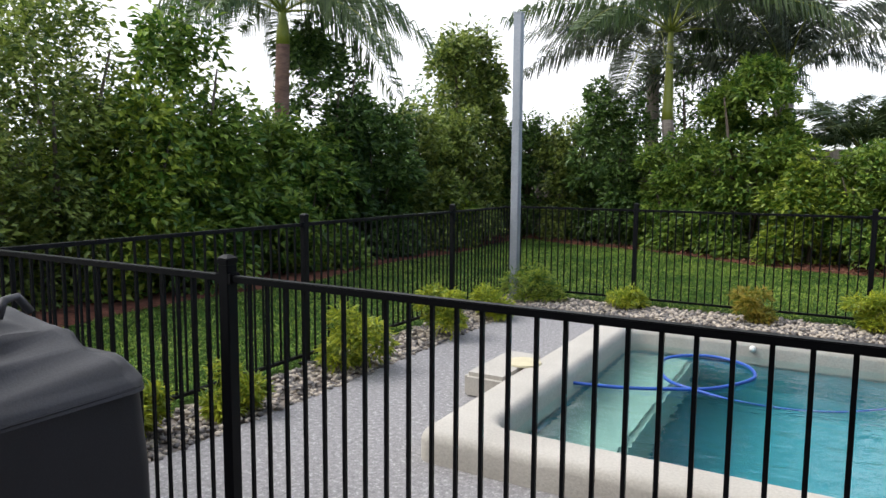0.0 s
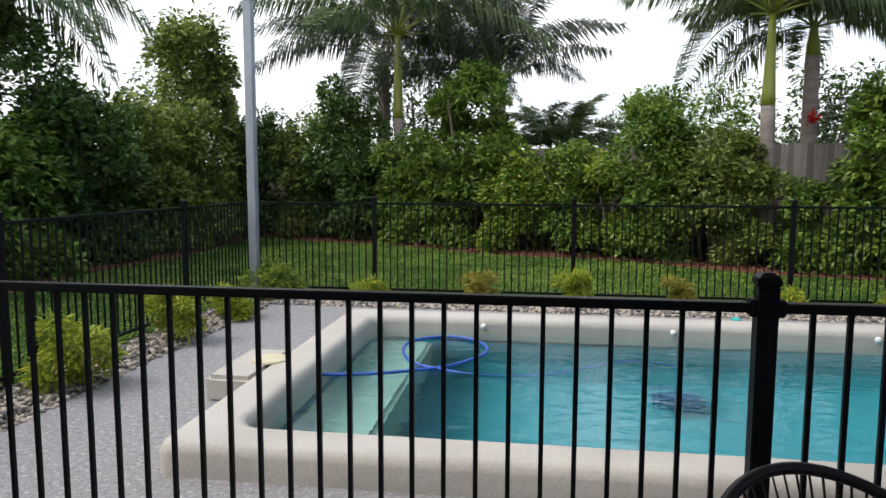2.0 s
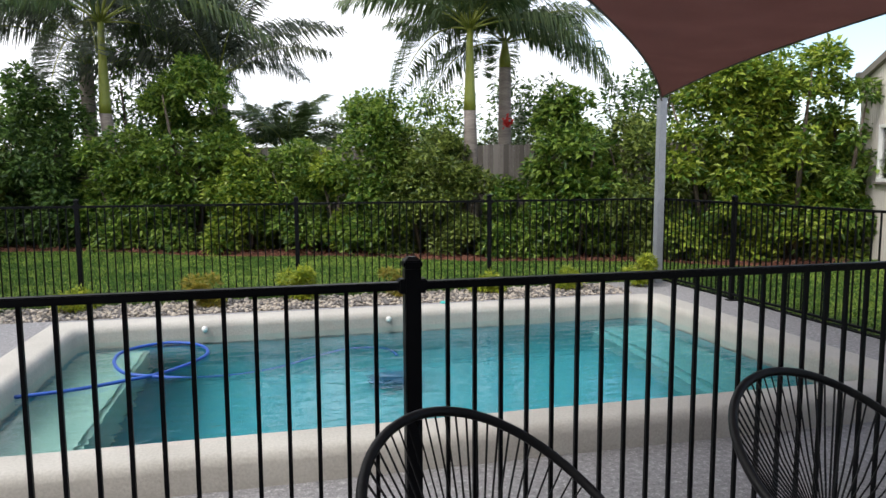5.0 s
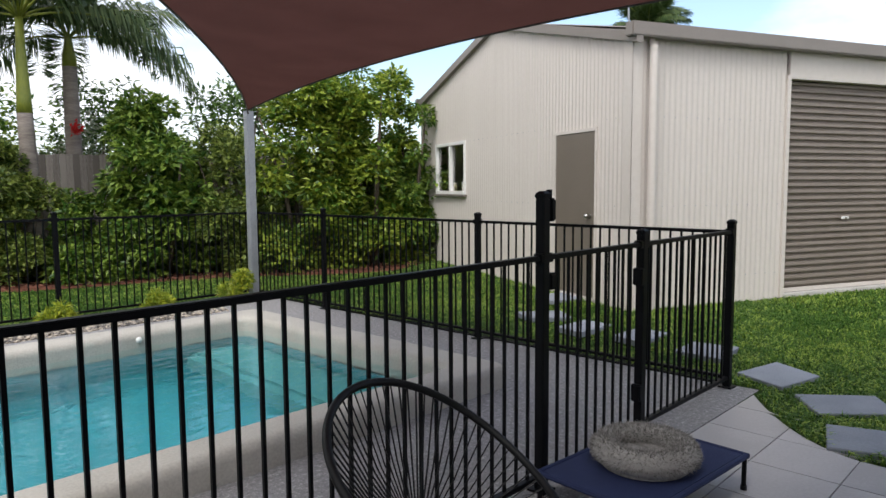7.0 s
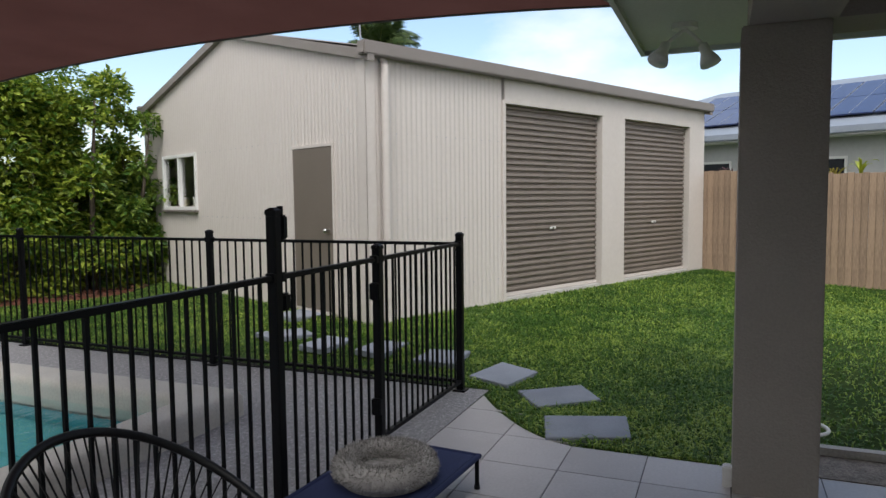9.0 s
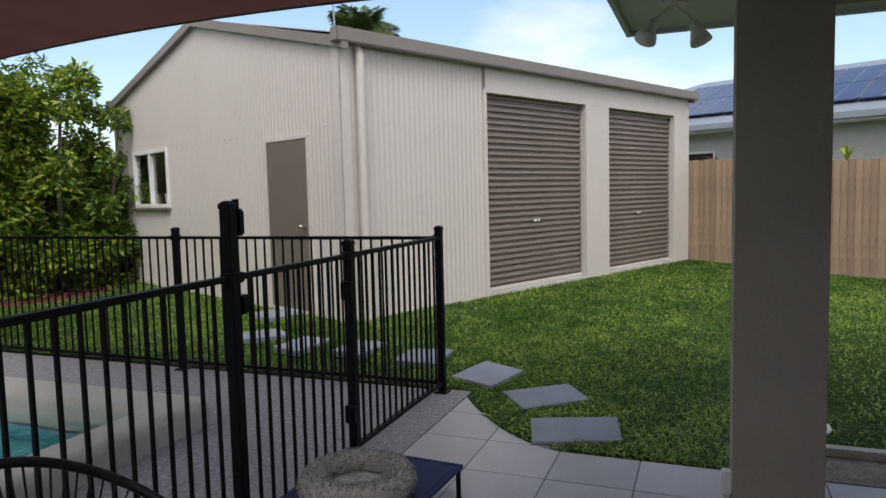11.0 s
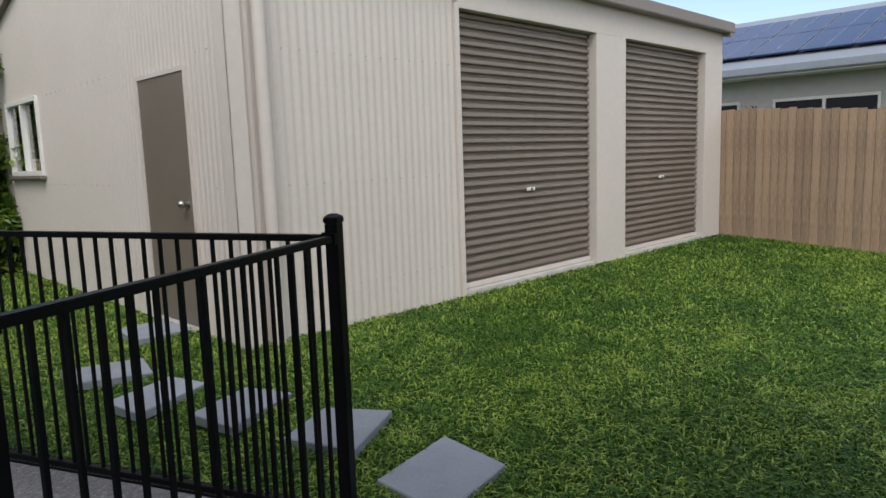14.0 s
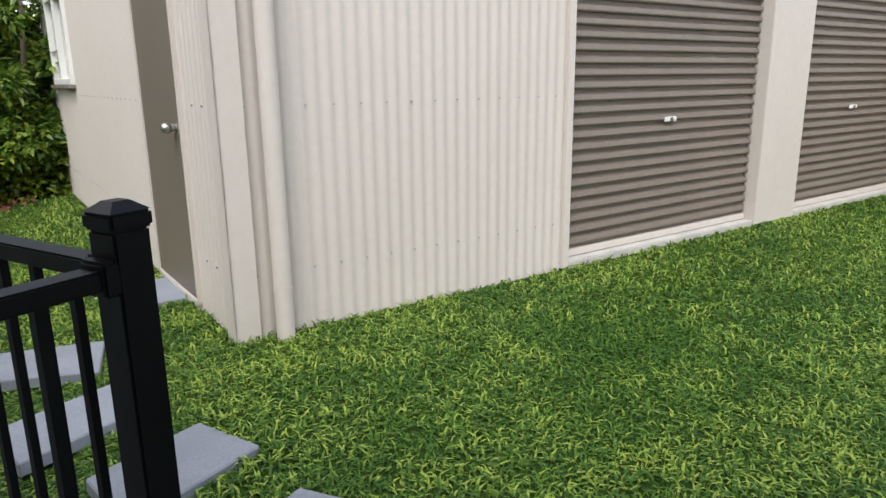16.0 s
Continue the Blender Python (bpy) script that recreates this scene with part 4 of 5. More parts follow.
def build_cot():
    c = empty("pet_cot", pose(2.42, 3.955, 0, 0, 0, -4), "navy canvas raised pet bed on steel legs", "pet bed")
    bm = box(-0.43, 0.43, -0.27, 0.27, 0.165, 0.18, 0.005)
    part("canvas", bm, M["navy"], c, "navy canvas sheet")
    for sx in (-1, 1):
        part("frame_bar", tube([(0.44 * sx, -0.29, 0.172), (0.44 * sx, 0.29, 0.172)], 0.014, 8), M["navy"], c)
        for sy in (-1, 1):
            leg = part("leg", tube([(0.44 * sx, 0.27 * sy, 0.0), (0.44 * sx, 0.27 * sy, 0.17)], 0.012, 8), M["black"], c, "black steel leg")
            part("foot", tube([(0.44 * sx, 0.27 * sy, 0.0), (0.44 * sx, 0.27 * sy, 0.02)], 0.016, 8), M["cord"], leg)
    for sy in (-1, 1):
        part("frame_bar", tube([(-0.43, 0.28 * sy, 0.172), (0.43, 0.28 * sy, 0.172)], 0.014, 8), M["navy"], c)


build_cot()


def build_donut():
    d = empty("donut_pet_bed", pose(2.40, 3.95, 0.182), "round grey plush donut bed on the navy cot", "pet bed")
    R0, r0 = 0.185, 0.062
    pts = [(R0 * math.cos(2 * math.pi * k / 40), R0 * math.sin(2 * math.pi * k / 40), 0.066) for k in range(40)]
    part("bolster", tube(pts, 0.056, 14, closed=True), M["fur"], d, "fluffy grey bolster", smooth=True)
    part("cushion", tube([(0, 0, 0.0), (0, 0, 0.05)], [0.2, 0.17], 28), M["fur"], d, "grey plush base", smooth=False)
    rs = np.random.RandomState(8)
    n = 9000
    a, b = rs.uniform(0, 2 * np.pi, n), rs.uniform(-0.5, np.pi + 0.5, n)
    nx, ny, nz = np.cos(a) * np.cos(b), np.sin(a) * np.cos(b), np.sin(b)
    base = np.stack([R0 * np.cos(a) + r0 * 0.9 * nx, R0 * np.sin(a) + r0 * 0.9 * ny, 0.066 + r0 * 0.9 * nz], 1)
    dirn = np.stack([nx, ny, nz], 1) + rs.normal(0, 0.5, (n, 3))
    dirn /= np.linalg.norm(dirn, axis=1)[:, None]
    side = np.cross(dirn, rs.normal(0, 1, (n, 3)))
    side /= np.linalg.norm(side, axis=1)[:, None]
    tip = base + dirn * rs.uniform(0.012, 0.026, (n, 1))
    v = np.stack([base - side * 0.0018, base + side * 0.0018, tip], 1).reshape(-1, 3)
    v[:, 2] = np.maximum(v[:, 2], 0.002)
    pile = raw("pile", v, np.arange(3 * n).reshape(-1, 3), M["fur"], d)
    pile["kind"] = "stuff"


build_donut()

# ---- plants ----
def leaf_quads(rs, base, dirn, length, width, cup=0.25, face=None):
    """One folded four-cornered leaf at each base, its upper side towards face."""
    n = len(base)
    dirn = dirn / np.linalg.norm(dirn, axis=1)[:, None]
    side = np.cross(dirn, rs.normal(0, 1, (n, 3)) if face is None else face)
    side /= np.linalg.norm(side, axis=1)[:, None] + 1e-9
    up = np.cross(side, dirn)
    ln = length * rs.uniform(0.6, 1.25, (n, 1))
    wd = width * rs.uniform(0.7, 1.2, (n, 1))
    mid = base + dirn * ln * 0.45
    v = np.stack([base, mid - side * wd / 2 + up * wd * cup, base + dirn * ln - up * ln * 0.12, mid + side * wd / 2 + up * wd * cup], 1).reshape(-1, 3)
    return v


def crown_mesh(seed, h, w, d, leaves, length, width, trunk=0.3, spiky=0.0):
    """Leaves on many small lumps that together fill an uneven crown; base at z=0."""
    rs = np.random.RandomState(seed)
    k = max(9, int(17 * (h * w * d) ** 0.5))
    t = rs.uniform(0.0, 1, k) ** 1.1
    prof = np.sqrt(np.clip(1 - (np.abs(t - 0.40) / 0.66) ** 3.0, 0.08, 1))
    a = rs.uniform(0, 2 * np.pi, k)
    r = np.sqrt(rs.uniform(0.15, 1, k)) * prof
    c = np.stack([0.5 * w * r * np.cos(a) * 0.78, 0.5 * d * r * np.sin(a) * 0.78, trunk + (h - trunk) * t * 0.93], 1)
    rad = rs.uniform(0.20, 0.44, k) * min(w, d) * 0.62 * (1.1 - 0.34 * t)
    which = rs.choice(k, leaves, p=rad ** 2 / (rad ** 2).sum())
    nrm = rs.normal(0, 1, (leaves, 3))
    nrm[:, 2] = np.abs(nrm[:, 2]) * 0.9 - 0.35
    nrm /= np.linalg.norm(nrm, axis=1)[:, None]
    base = c[which] + nrm * rad[which][:, None] * rs.uniform(0.35, 1.0, (leaves, 1)) ** 0.5 * np.array([1, 1, 1.15])
    base[:, 2] = np.maximum(base[:, 2], 0.06)
    if spiky:
        base[:, 2] += spiky * rs.uniform(0, 1, leaves) ** 5 * (base[:, 2] / h)
    dirn = nrm * np.array([1.0, 1.0, 0.45]) + rs.normal(0, 0.45, (leaves, 3)) + np.array([0, 0, -0.12])
    face = nrm * 0.7 + np.array([0, 0, 0.75]) + rs.normal(0, 0.32, (leaves, 3))
    return leaf_quads(rs, base, dirn, length, width, 0.18, face)


def plant(name, x, y, h, w, d, leaf, leaves, label, category, length=0.13, width=0.062, seed=0, rot=0.0, z=None, group="", trunk=0.3, spiky=0.0, stems=3):
    z = ground_z(x, y) if z is None else z
    p = empty(name, pose(x, y, z, 0, 0, rot), label, category, group)
    v = crown_mesh(seed, h, w, d, leaves, length, width, trunk, spiky)
    cr = raw("crown", v, np.arange(len(v)).reshape(-1, 4), LEAF[leaf], p)
    rnd = random.Random(seed)
    for k in range(stems):
        a = rnd.uniform(0, 6.28)
        tip = Vector((0.32 * w * math.cos(a), 0.32 * d * math.sin(a), h * rnd.uniform(0.6, 0.85)))
        b = Vector((0.05 * w * math.cos(a), 0.05 * d * math.sin(a), -0.03))
        m1 = b.lerp(tip, 0.4) + Vector((rnd.uniform(-0.05, 0.05), rnd.uniform(-0.05, 0.05), 0.1 * h))
        r = 0.012 * h
        part("trunk" if k == 0 else "limb", tube([b, m1, tip], [r * 1.3, r, r * 0.3], 6), M["bark"], p, smooth=True)
    return p


HEDGE = "dense green clipped hedge shrub beside the timber fence"
# along the back fence: place along it, set-back, height, width, leaf
for i, (x, y, h, w, leaf, n, ln) in enumerate([
        (-7.9, 19.0, 3.3, 2.2, "dark", 5000, 0.15), (-6.6, 18.8, 2.9, 1.9, "olive", 4500, 0.13), (-5.3, 18.2, 3.75, 2.2, "dark", 6000, 0.15), (-3.7, 17.5, 2.5, 1.9, "mid", 5200, 0.13),
        (-2.35, 16.9, 3.75, 2.3, "mid", 8000, 0.14), (-1.2, 16.3, 2.1, 1.8, "lime", 4500, 0.13), (-0.35, 16.0, 2.15, 1.5, "mid", 5200, 0.12), (0.45, 15.6, 2.0, 1.0, "lime", 2600, 0.13),
        (1.15, 15.3, 3.0, 1.7, "mid", 6500, 0.12), (2.05, 14.85, 2.4, 1.7, "olive", 7000, 0.10), (2.6, 14.5, 2.2, 1.1, "olive", 4800, 0.10), (3.5, 14.2, 1.35, 1.4, "mid", 4600, 0.12), (4.55, 13.75, 2.95, 1.9, "mid", 7000, 0.14),
        (5.5, 13.3, 2.55, 1.5, "olive", 5500, 0.11), (6.7, 12.75, 3.6, 2.3, "lime", 8000, 0.14), (7.85, 12.2, 3.7, 1.9, "lime", 7500, 0.14), (8.45, 11.75, 3.1, 1.2, "mid", 4000, 0.13)]):
    plant("hedge_shrub", x, y, h, w * 1.06, min(w, 1.6), leaf, int(n * 2.1), {"lime": "bright yellow green leafy shrub against the back fence", "dark": "dark green dense shrub against the back fence", "olive": "fine-leaved olive green shrub against the back fence"}.get(leaf, HEDGE), "shrub", ln * 1.0, ln * 0.5, seed=20 + i, rot=-24.5, trunk=0.05)
# along the side fence
for i, (x, y, h, w, leaf, n, ln, sp) in enumerate([
        (-8.7, 4.2, 3.2, 2.2, "mid", 5000, 0.13, 0), (-8.7, 6.0, 3.2, 2.2, "olive", 6000, 0.10, 0.8), (-8.8, 7.3, 3.6, 2.0, "olive", 6500, 0.10, 1.0), (-8.5, 8.0, 2.6, 1.9, "lime", 6500, 0.12, 0.3),
        (-8.6, 9.0, 3.45, 2.2, "mid", 8500, 0.14, 0.5), (-8.6, 10.4, 2.4, 2.0, "mid", 7500, 0.14, 0.3), (-8.5, 11.4, 2.3, 2.0, "mid", 6500, 0.14, 0), (-9.0, 12.4, 4.2, 1.9, "dark", 7500, 0.15, 0.3),
        (-8.5, 13.2, 2.9, 2.0, "dark", 6500, 0.14, 0), (-8.5, 14.8, 3.0, 2.2, "olive", 7000, 0.14, 0), (-8.3, 16.2, 2.9, 2.2, "olive", 6000, 0.14, 0), (-8.9, 17.9, 5.2, 3.9, "olive", 12000, 0.15, 0.4), (-7.9, 15.4, 1.5, 0.9, "lime", 1800, 0.12, 0)]):
    plant("hedge_shrub", x, y, h, min(w, 1.9), w * 1.05, leaf, int(n * 1.8), {"lime": "bright green leafy shrub in the side hedge", "dark": "dark green tall shrub in the side hedge", "olive": "olive green tall shrub in the side hedge"}.get(leaf, "green leafy shrub in the side hedge"), "shrub", ln * 1.05, ln * 0.54, seed=60 + i, trunk=0.05, spiky=sp)
# beyond the back fence
for i, (x, y, h, w, leaf, n, ln) in enumerate([
        (3.1, 18.4, 3.35, 3.0, "mid", 5000, 0.15), (5.1, 17.4, 3.75, 2.4, "dark", 5500, 0.15), (7.4, 16.4, 4.0, 2.4, "dark", 5000, 0.16), (0.9, 19.2, 3.0, 1.6, "pale", 2200, 0.14), (4.4, 16.6, 2.9, 1.4, "pale", 1800, 0.12),
        (-4.2, 21.0, 5.0, 3.2, "dark", 6000, 0.16), (-6.8, 22.5, 3.6, 3.0, "olive", 4500, 0.15), (-10.6, 20.2, 4.6, 3.0, "dark", 5000, 0.16), (9.2, 14.6, 4.9, 1.6, "mid", 3600, 0.14), (-11.2, 8.0, 4.2, 2.4, "olive", 5000, 0.14)]):
    plant("garden_tree", x, y, h, w, w, leaf, n, {"pale": "pale variegated shrub beyond the fence", "dark": "dark green bushy tree beyond the fence"}.get(leaf, "green bushy tree beyond the fence"), "tree", ln, ln * 0.46, seed=90 + i, z=0, trunk=0.6)
# low plants inside the pool fence
for i, (x, y, h, w, leaf) in enumerate([(-4.05, 5.6, 0.30, 0.36, "yellow"), (-3.98, 6.75, 0.50, 0.60, "yellow"), (-3.98, 8.1, 0.46, 0.56, "yellow"), (-3.95, 9.15, 0.38, 0.45, "yellow"), (-4.15, 4.95, 0.30, 0.3, "yellow"), (-3.98, 10.35, 0.38, 0.72, "lime"),
                                          (-2.82, 10.45, 0.29, 0.40, "yellow"), (-1.5, 10.45, 0.33, 0.42, "gold"), (-0.42, 10.5, 0.37, 0.48, "yellow"), (0.7, 10.42, 0.33, 0.42, "gold"), (1.9, 10.48, 0.31, 0.38, "yellow"), (3.0, 10.45, 0.26, 0.32, "yellow"), (4.02, 10.45, 0.40, 0.38, "yellow")]):
    plant("border_plant", x, y, h, w, w, leaf, int(3000 * w + 500), {"yellow": "small yellow green border shrub in the pebble bed", "lime": "low spreading green border shrub beside the pole"}.get(leaf, "small golden tipped border shrub in the pebble bed"), "shrub", 0.07, 0.021, seed=130 + i, z=0.0, group="border plants", trunk=0.03, stems=2)


def frond_mesh(seed, length, droop, leaflets, leaf_len, leaf_w, hang):
    """A feather leaf along +x from the origin: (rachis points, leaflet vertices)."""
    rs = np.random.RandomState(seed)
    t = np.linspace(0, 1, 14)
    pts = [(length * (a - 0.16 * droop * a * a), 0, length * (0.42 * a * (1 - 0.3 * droop) - droop * 0.75 * a * a)) for a in t]
    P = np.array(pts)
    vs = []
    for s in (-1, 1):
        a = np.sort(rs.uniform(0.14, 1, leaflets))
        b = np.stack([np.interp(a, t, P[:, k]) for k in range(3)], 1)
        tang = np.stack([np.gradient(P[:, k], t) for k in range(3)], 1)
        tg = np.stack([np.interp(a, t, tang[:, k]) for k in range(3)], 1)
        tg /= np.linalg.norm(tg, axis=1)[:, None]
        size = leaf_len * (0.35 + 0.75 * np.sin(np.pi * np.clip(a * 0.86 + 0.1, 0, 1)))[:, None] * rs.uniform(0.8, 1.15, (leaflets, 1))
        d = tg * 0.55 + np.array([0, s, 0]) * 0.85 + np.array([0, 0, 0.1]) + rs.normal(0, 0.12, (leaflets, 3))
        d /= np.linalg.norm(d, axis=1)[:, None]
        mid = b + d * size * 0.5
        tip = mid + (d * (1 - hang) + np.array([0, 0, -1.0]) * hang) * size * 0.55
        wv = tg * leaf_w / 2
        vs.append(np.stack([b - wv * 0.6, mid - wv, tip, mid + wv], 1).reshape(-1, 3))
    return pts, np.concatenate(vs)


frond_cache = {}


def palm(x, y, trunk_h, r, shaft_h, fronds, length, seed, label, leaf="frond", trunk="palmtrunk", droop=0.75, hang=0.6, lean=0.0, up=55, low=5, z=0.0, leaf_len=0.62):
    p = empty("palm_tree", pose(x, y, z), label, "palm tree")
    rnd = random.Random(seed)
    pts = [(lean * (k / 8) ** 2, 0, trunk_h * k / 8 - 0.05) for k in range(9)]
    part("trunk", tube(pts, [r * (1.25 - 0.3 * k / 8) for k in range(9)], 14), M[trunk], p, "ringed palm trunk", smooth=True)
    if shaft_h:
        part("crownshaft", tube([(lean, 0, trunk_h - 0.06), (lean, 0, trunk_h + 0.15), (lean, 0, trunk_h + shaft_h * 0.6), (lean, 0, trunk_h + shaft_h)], [r * 0.98, r * 0.9, r * 0.62, r * 0.45], 14), M["shaft"], p, "smooth green crownshaft", smooth=True)
    top = trunk_h + shaft_h
    for i in range(fronds):
        k = (leaf, i % 3, round(length, 1), droop, leaf_len)
        if k not in frond_cache:
            pp, v = frond_mesh(seed * 7 + i, length, droop * (0.8 + 0.2 * (i % 3)), 105, leaf_len, 0.036, hang)
            ra = link("rachis", tube(pp, [0.022 - 0.0014 * j for j in range(14)], 6), M["shaft"], p, smooth=True)
            lf = raw("leaflets", v, np.arange(len(v)).reshape(-1, 4), M[leaf])
            frond_cache[k] = (ra.data, lf.data)
            bpy.data.objects.remove(ra)
            bpy.data.objects.remove(lf)
        f = new("frond", frond_cache[k][0])
        f.parent = p
        tier = i / max(1, fronds - 1)
        f.matrix_local = pose(lean, 0, top - 0.05, 0, -(up - (up - low) * tier) + rnd.uniform(-6, 6), i * 137.5 + rnd.uniform(-12, 12))
        g = new("leaflets", frond_cache[k][1])
        g.parent = f
        g["kind"] = "stuff"
    return p


palm(-3.95, 18.17, 2.85, 0.13, 1.85, 17, 3.9, 1, "king palm with green crownshaft and drooping feathery fronds", "frond", lean=-0.15, up=58, low=-6, droop=0.8, hang=0.85, leaf_len=1.0)
palm(2.92, 14.75, 2.72, 0.118, 1.45, 15, 2.8, 2, "king palm with yellow green crownshaft and arching fronds", "frond", lean=-0.04, up=55, low=0, droop=0.75, hang=0.8, leaf_len=0.85)
palm(4.05, 16.2, 3.75, 0.13, 0.5, 15, 2.7, 3, "grey-trunked palm with dark arching fronds", "frond", up=60, low=-2, droop=0.85, hang=0.75, leaf_len=0.75)
palm(-1.9, 19.4, 3.3, 0.2, 0.45, 20, 3.4, 4, "tall palm with silvery drooping fronds beyond the fence", "frondgrey", droop=0.65, hang=0.8, up=84, low=10, leaf_len=0.8)
palm(-5.0, 20.6, 4.2, 0.16, 0.4, 17, 3.7, 5, "tall palm with silvery drooping fronds beyond the fence", "frondgrey", droop=0.9, hang=0.85, up=55, low=-8, leaf_len=1.0)
palm(-0.4, 18.9, 1.75, 0.14, 0.3, 15, 1.8, 6, "short palm with broad fronds beyond the fence", "frond", up=65, low=0, hang=0.45, leaf_len=0.7)
palm(-8.85, 11.15, 3.7, 0.115, 0.5, 15, 2.6, 7, "palm with reddish trunk and drooping fronds", "frond", "redtrunk", droop=0.9, hang=0.85, lean=0.1, up=55, low=-4, leaf_len=0.85)
palm(18.5, 12.3, 5.3, 0.15, 0.6, 16, 1.35, 8, "distant palm behind the shed", "frond", up=84, low=20, droop=0.8)
palm(16.5, 13.6, 3.9, 0.15, 0.6, 10, 2.0, 9, "distant palm behind the shed", "frond", up=50)

# red flower and shade umbrellas beyond the fence
fl = np.random.RandomState(3)
v = leaf_quads(fl, np.array([4.0, 15.9, 2.55]) + fl.normal(0, 0.045, (60, 3)), fl.normal(0, 1, (60, 3)), 0.09, 0.06)
tagged(raw("red_flower", v, np.arange(240).reshape(-1, 4), mat("red petal", (0.7, 0.03, 0.02), (0.5, 0.02, 0.02), bump=0, sub=0.3)), "bright red flower cluster on a shrub", "flower", kind="stuff")
for x, y, r in ((-0.9, 22.0, 0.55), (0.75, 21.2, 0.5)):
    um = empty("patio_umbrella", pose(x, y, 0), "white patio umbrella beyond the back fence", "umbrella", "patio umbrellas")
    part("canopy", tube([(0, 0, 2.45), (0, 0, 2.6), (0, 0, 2.72)], [r, r * 0.6, 0.03], 12), M["white"], um, "white canopy")
    part("pole", tube([(0, 0, 0), (0, 0, 2.5)], 0.02, 8), M["white"], um)

# ---- neighbouring house ----
def build_neighbour():
    h = empty("house", SHED_POSE @ pose(LEN + 5.6, 0, 0), "pale neighbouring house with grey roof and solar panels", "house")
    part("wall", box(0, 8, -9, 8, 0, 2.9), M["neighwall"], h, "pale grey rendered wall")
    part("eave_soffit", box(-0.62, 0.0, -9.5, 8.5, 2.80, 2.84), M["white"], h, "white soffit")
    part("gutter", box(-0.72, -0.6, -9.5, 8.5, 2.84, 3.0, 0.02), M["roofgrey"], h, "grey gutter")
    part("fascia", box(-0.6, -0.57, -9.5, 8.5, 2.82, 2.97), M["white"], h)
    bm = bmesh.new()
    vs = [bm.verts.new(p) for p in ((-0.62, -9.5, 2.98), (-0.62, 8.5, 2.98), (4.2, 4.2, 4.75), (4.2, -5.0, 4.75), (9, -9.5, 2.98), (9, 8.5, 2.98))]
    for q in ((0, 1, 2, 3), (1, 5, 2), (3, 2, 5, 4), (0, 3, 4)):
        bm.faces.new([vs[k] for k in q])
    roof = part("roof", bm, M["roofgrey"], h, "blue grey steel roof")
    sl = math.degrees(math.atan2(1.77, 4.82))
    for i in range(9):
        for j in range(2):
            y = 2.9 - i * 1.03
            pn = piece("solar_panel", "solar", lambda: box(0, 1.62, 0, 1.0, 0.0, 0.035), M["solar"], roof, (0, 0, 0))
            pn.matrix_local = pose(0.05 + 1.66 * j * math.cos(radians(sl)), y, 3.30 + 1.66 * j * math.sin(radians(sl)), 0, -sl, 0)
            for k in range(3):
                ln = piece("panel_line", ("pline", k), lambda: box(0.01, 1.6, 0.0, 0.012, 0.036, 0.038), M["galv"], pn, (0, 0.0 + 0.495 * k, 0))
    for y0, y1 in ((-0.7, 1.2), (2.0, 3.6), (-4.5, -2.5)):
        w = part("window", box(-0.02, 0.0, y0, y1, 1.4, 2.3), M["darkglass"], h, "dark window")
        fr = bmesh.new()
        for a, b, c, d in ((y0 - 0.05, y1 + 0.05, 2.3, 2.36), (y0 - 0.05, y0, 1.4, 2.3), (y1, y1 + 0.05, 1.4, 2.3), ((y0 + y1) / 2 - 0.03, (y0 + y1) / 2 + 0.03, 1.4, 2.3)):
            box(-0.05, 0.0, a, b, c, d, bm=fr)
        part("window_frame", fr, M["white"], w, "white frame")


build_neighbour()
# plants showing over the pine fence
for i, (v0, u0, h, leaf, cat) in enumerate(((LEN + 0.7, -0.25, 2.25, "gold", 0), (LEN + 0.5, -2.45, 2.3, "yellow", 1), (LEN + 0.5, -2.05, 2.15, "gold", 1))):
    p = SHED_POSE @ Vector((v0, u0, 0))
    pl = empty("strappy_plant", pose(p.x, p.y, 0), "strappy yellow and bronze leaved plant behind the pine fence", "plant", "strappy plants")
    part("stem", tube([(0, 0, 0), (0, 0, h - 0.45)], 0.02, 6), M["bark"], pl)
    rnd = random.Random(200 + i)
    for k in range(14):
        a, e = rnd.uniform(0, 6.28), rnd.uniform(0.25, 0.5)
        vs, fs = [], []
        for j in range(6):
            t = j / 5
            rr, zz = e * 0.6 * t, h - 0.5 + e * (1.5 * t - 1.0 * t * t)
            wdt = 0.022 * (1 - t * 0.9)
            vs += [(rr * math.cos(a) - wdt * math.sin(a), rr * math.sin(a) + wdt * math.cos(a), zz), (rr * math.cos(a) + wdt * math.sin(a), rr * math.sin(a) - wdt * math.cos(a), zz + 0.004)]
            if j:
                fs.append((2 * j - 2, 2 * j - 1, 2 * j + 1, 2 * j))
        raw("leaf", vs, fs, LEAF[leaf] if cat else mat("bronze leaf", (0.16, 0.05, 0.05), (0.07, 0.03, 0.03), bump=0), pl)

# ---- pebbles ----
def pebble_bm(seed):
    rnd = random.Random(seed)
    bm = bmesh.new()
    bmesh.ops.create_icosphere(bm, subdivisions=1, radius=1)
    sx, sy, sz = rnd.uniform(0.8, 1.2), rnd.uniform(0.6, 0.9), rnd.uniform(0.4, 0.6)
    for v in bm.verts:
        k = 1 + rnd.uniform(-0.14, 0.14)
        v.co = Vector((v.co.x * sx * k, v.co.y * sy * k, v.co.z * sz * k))
    return bm


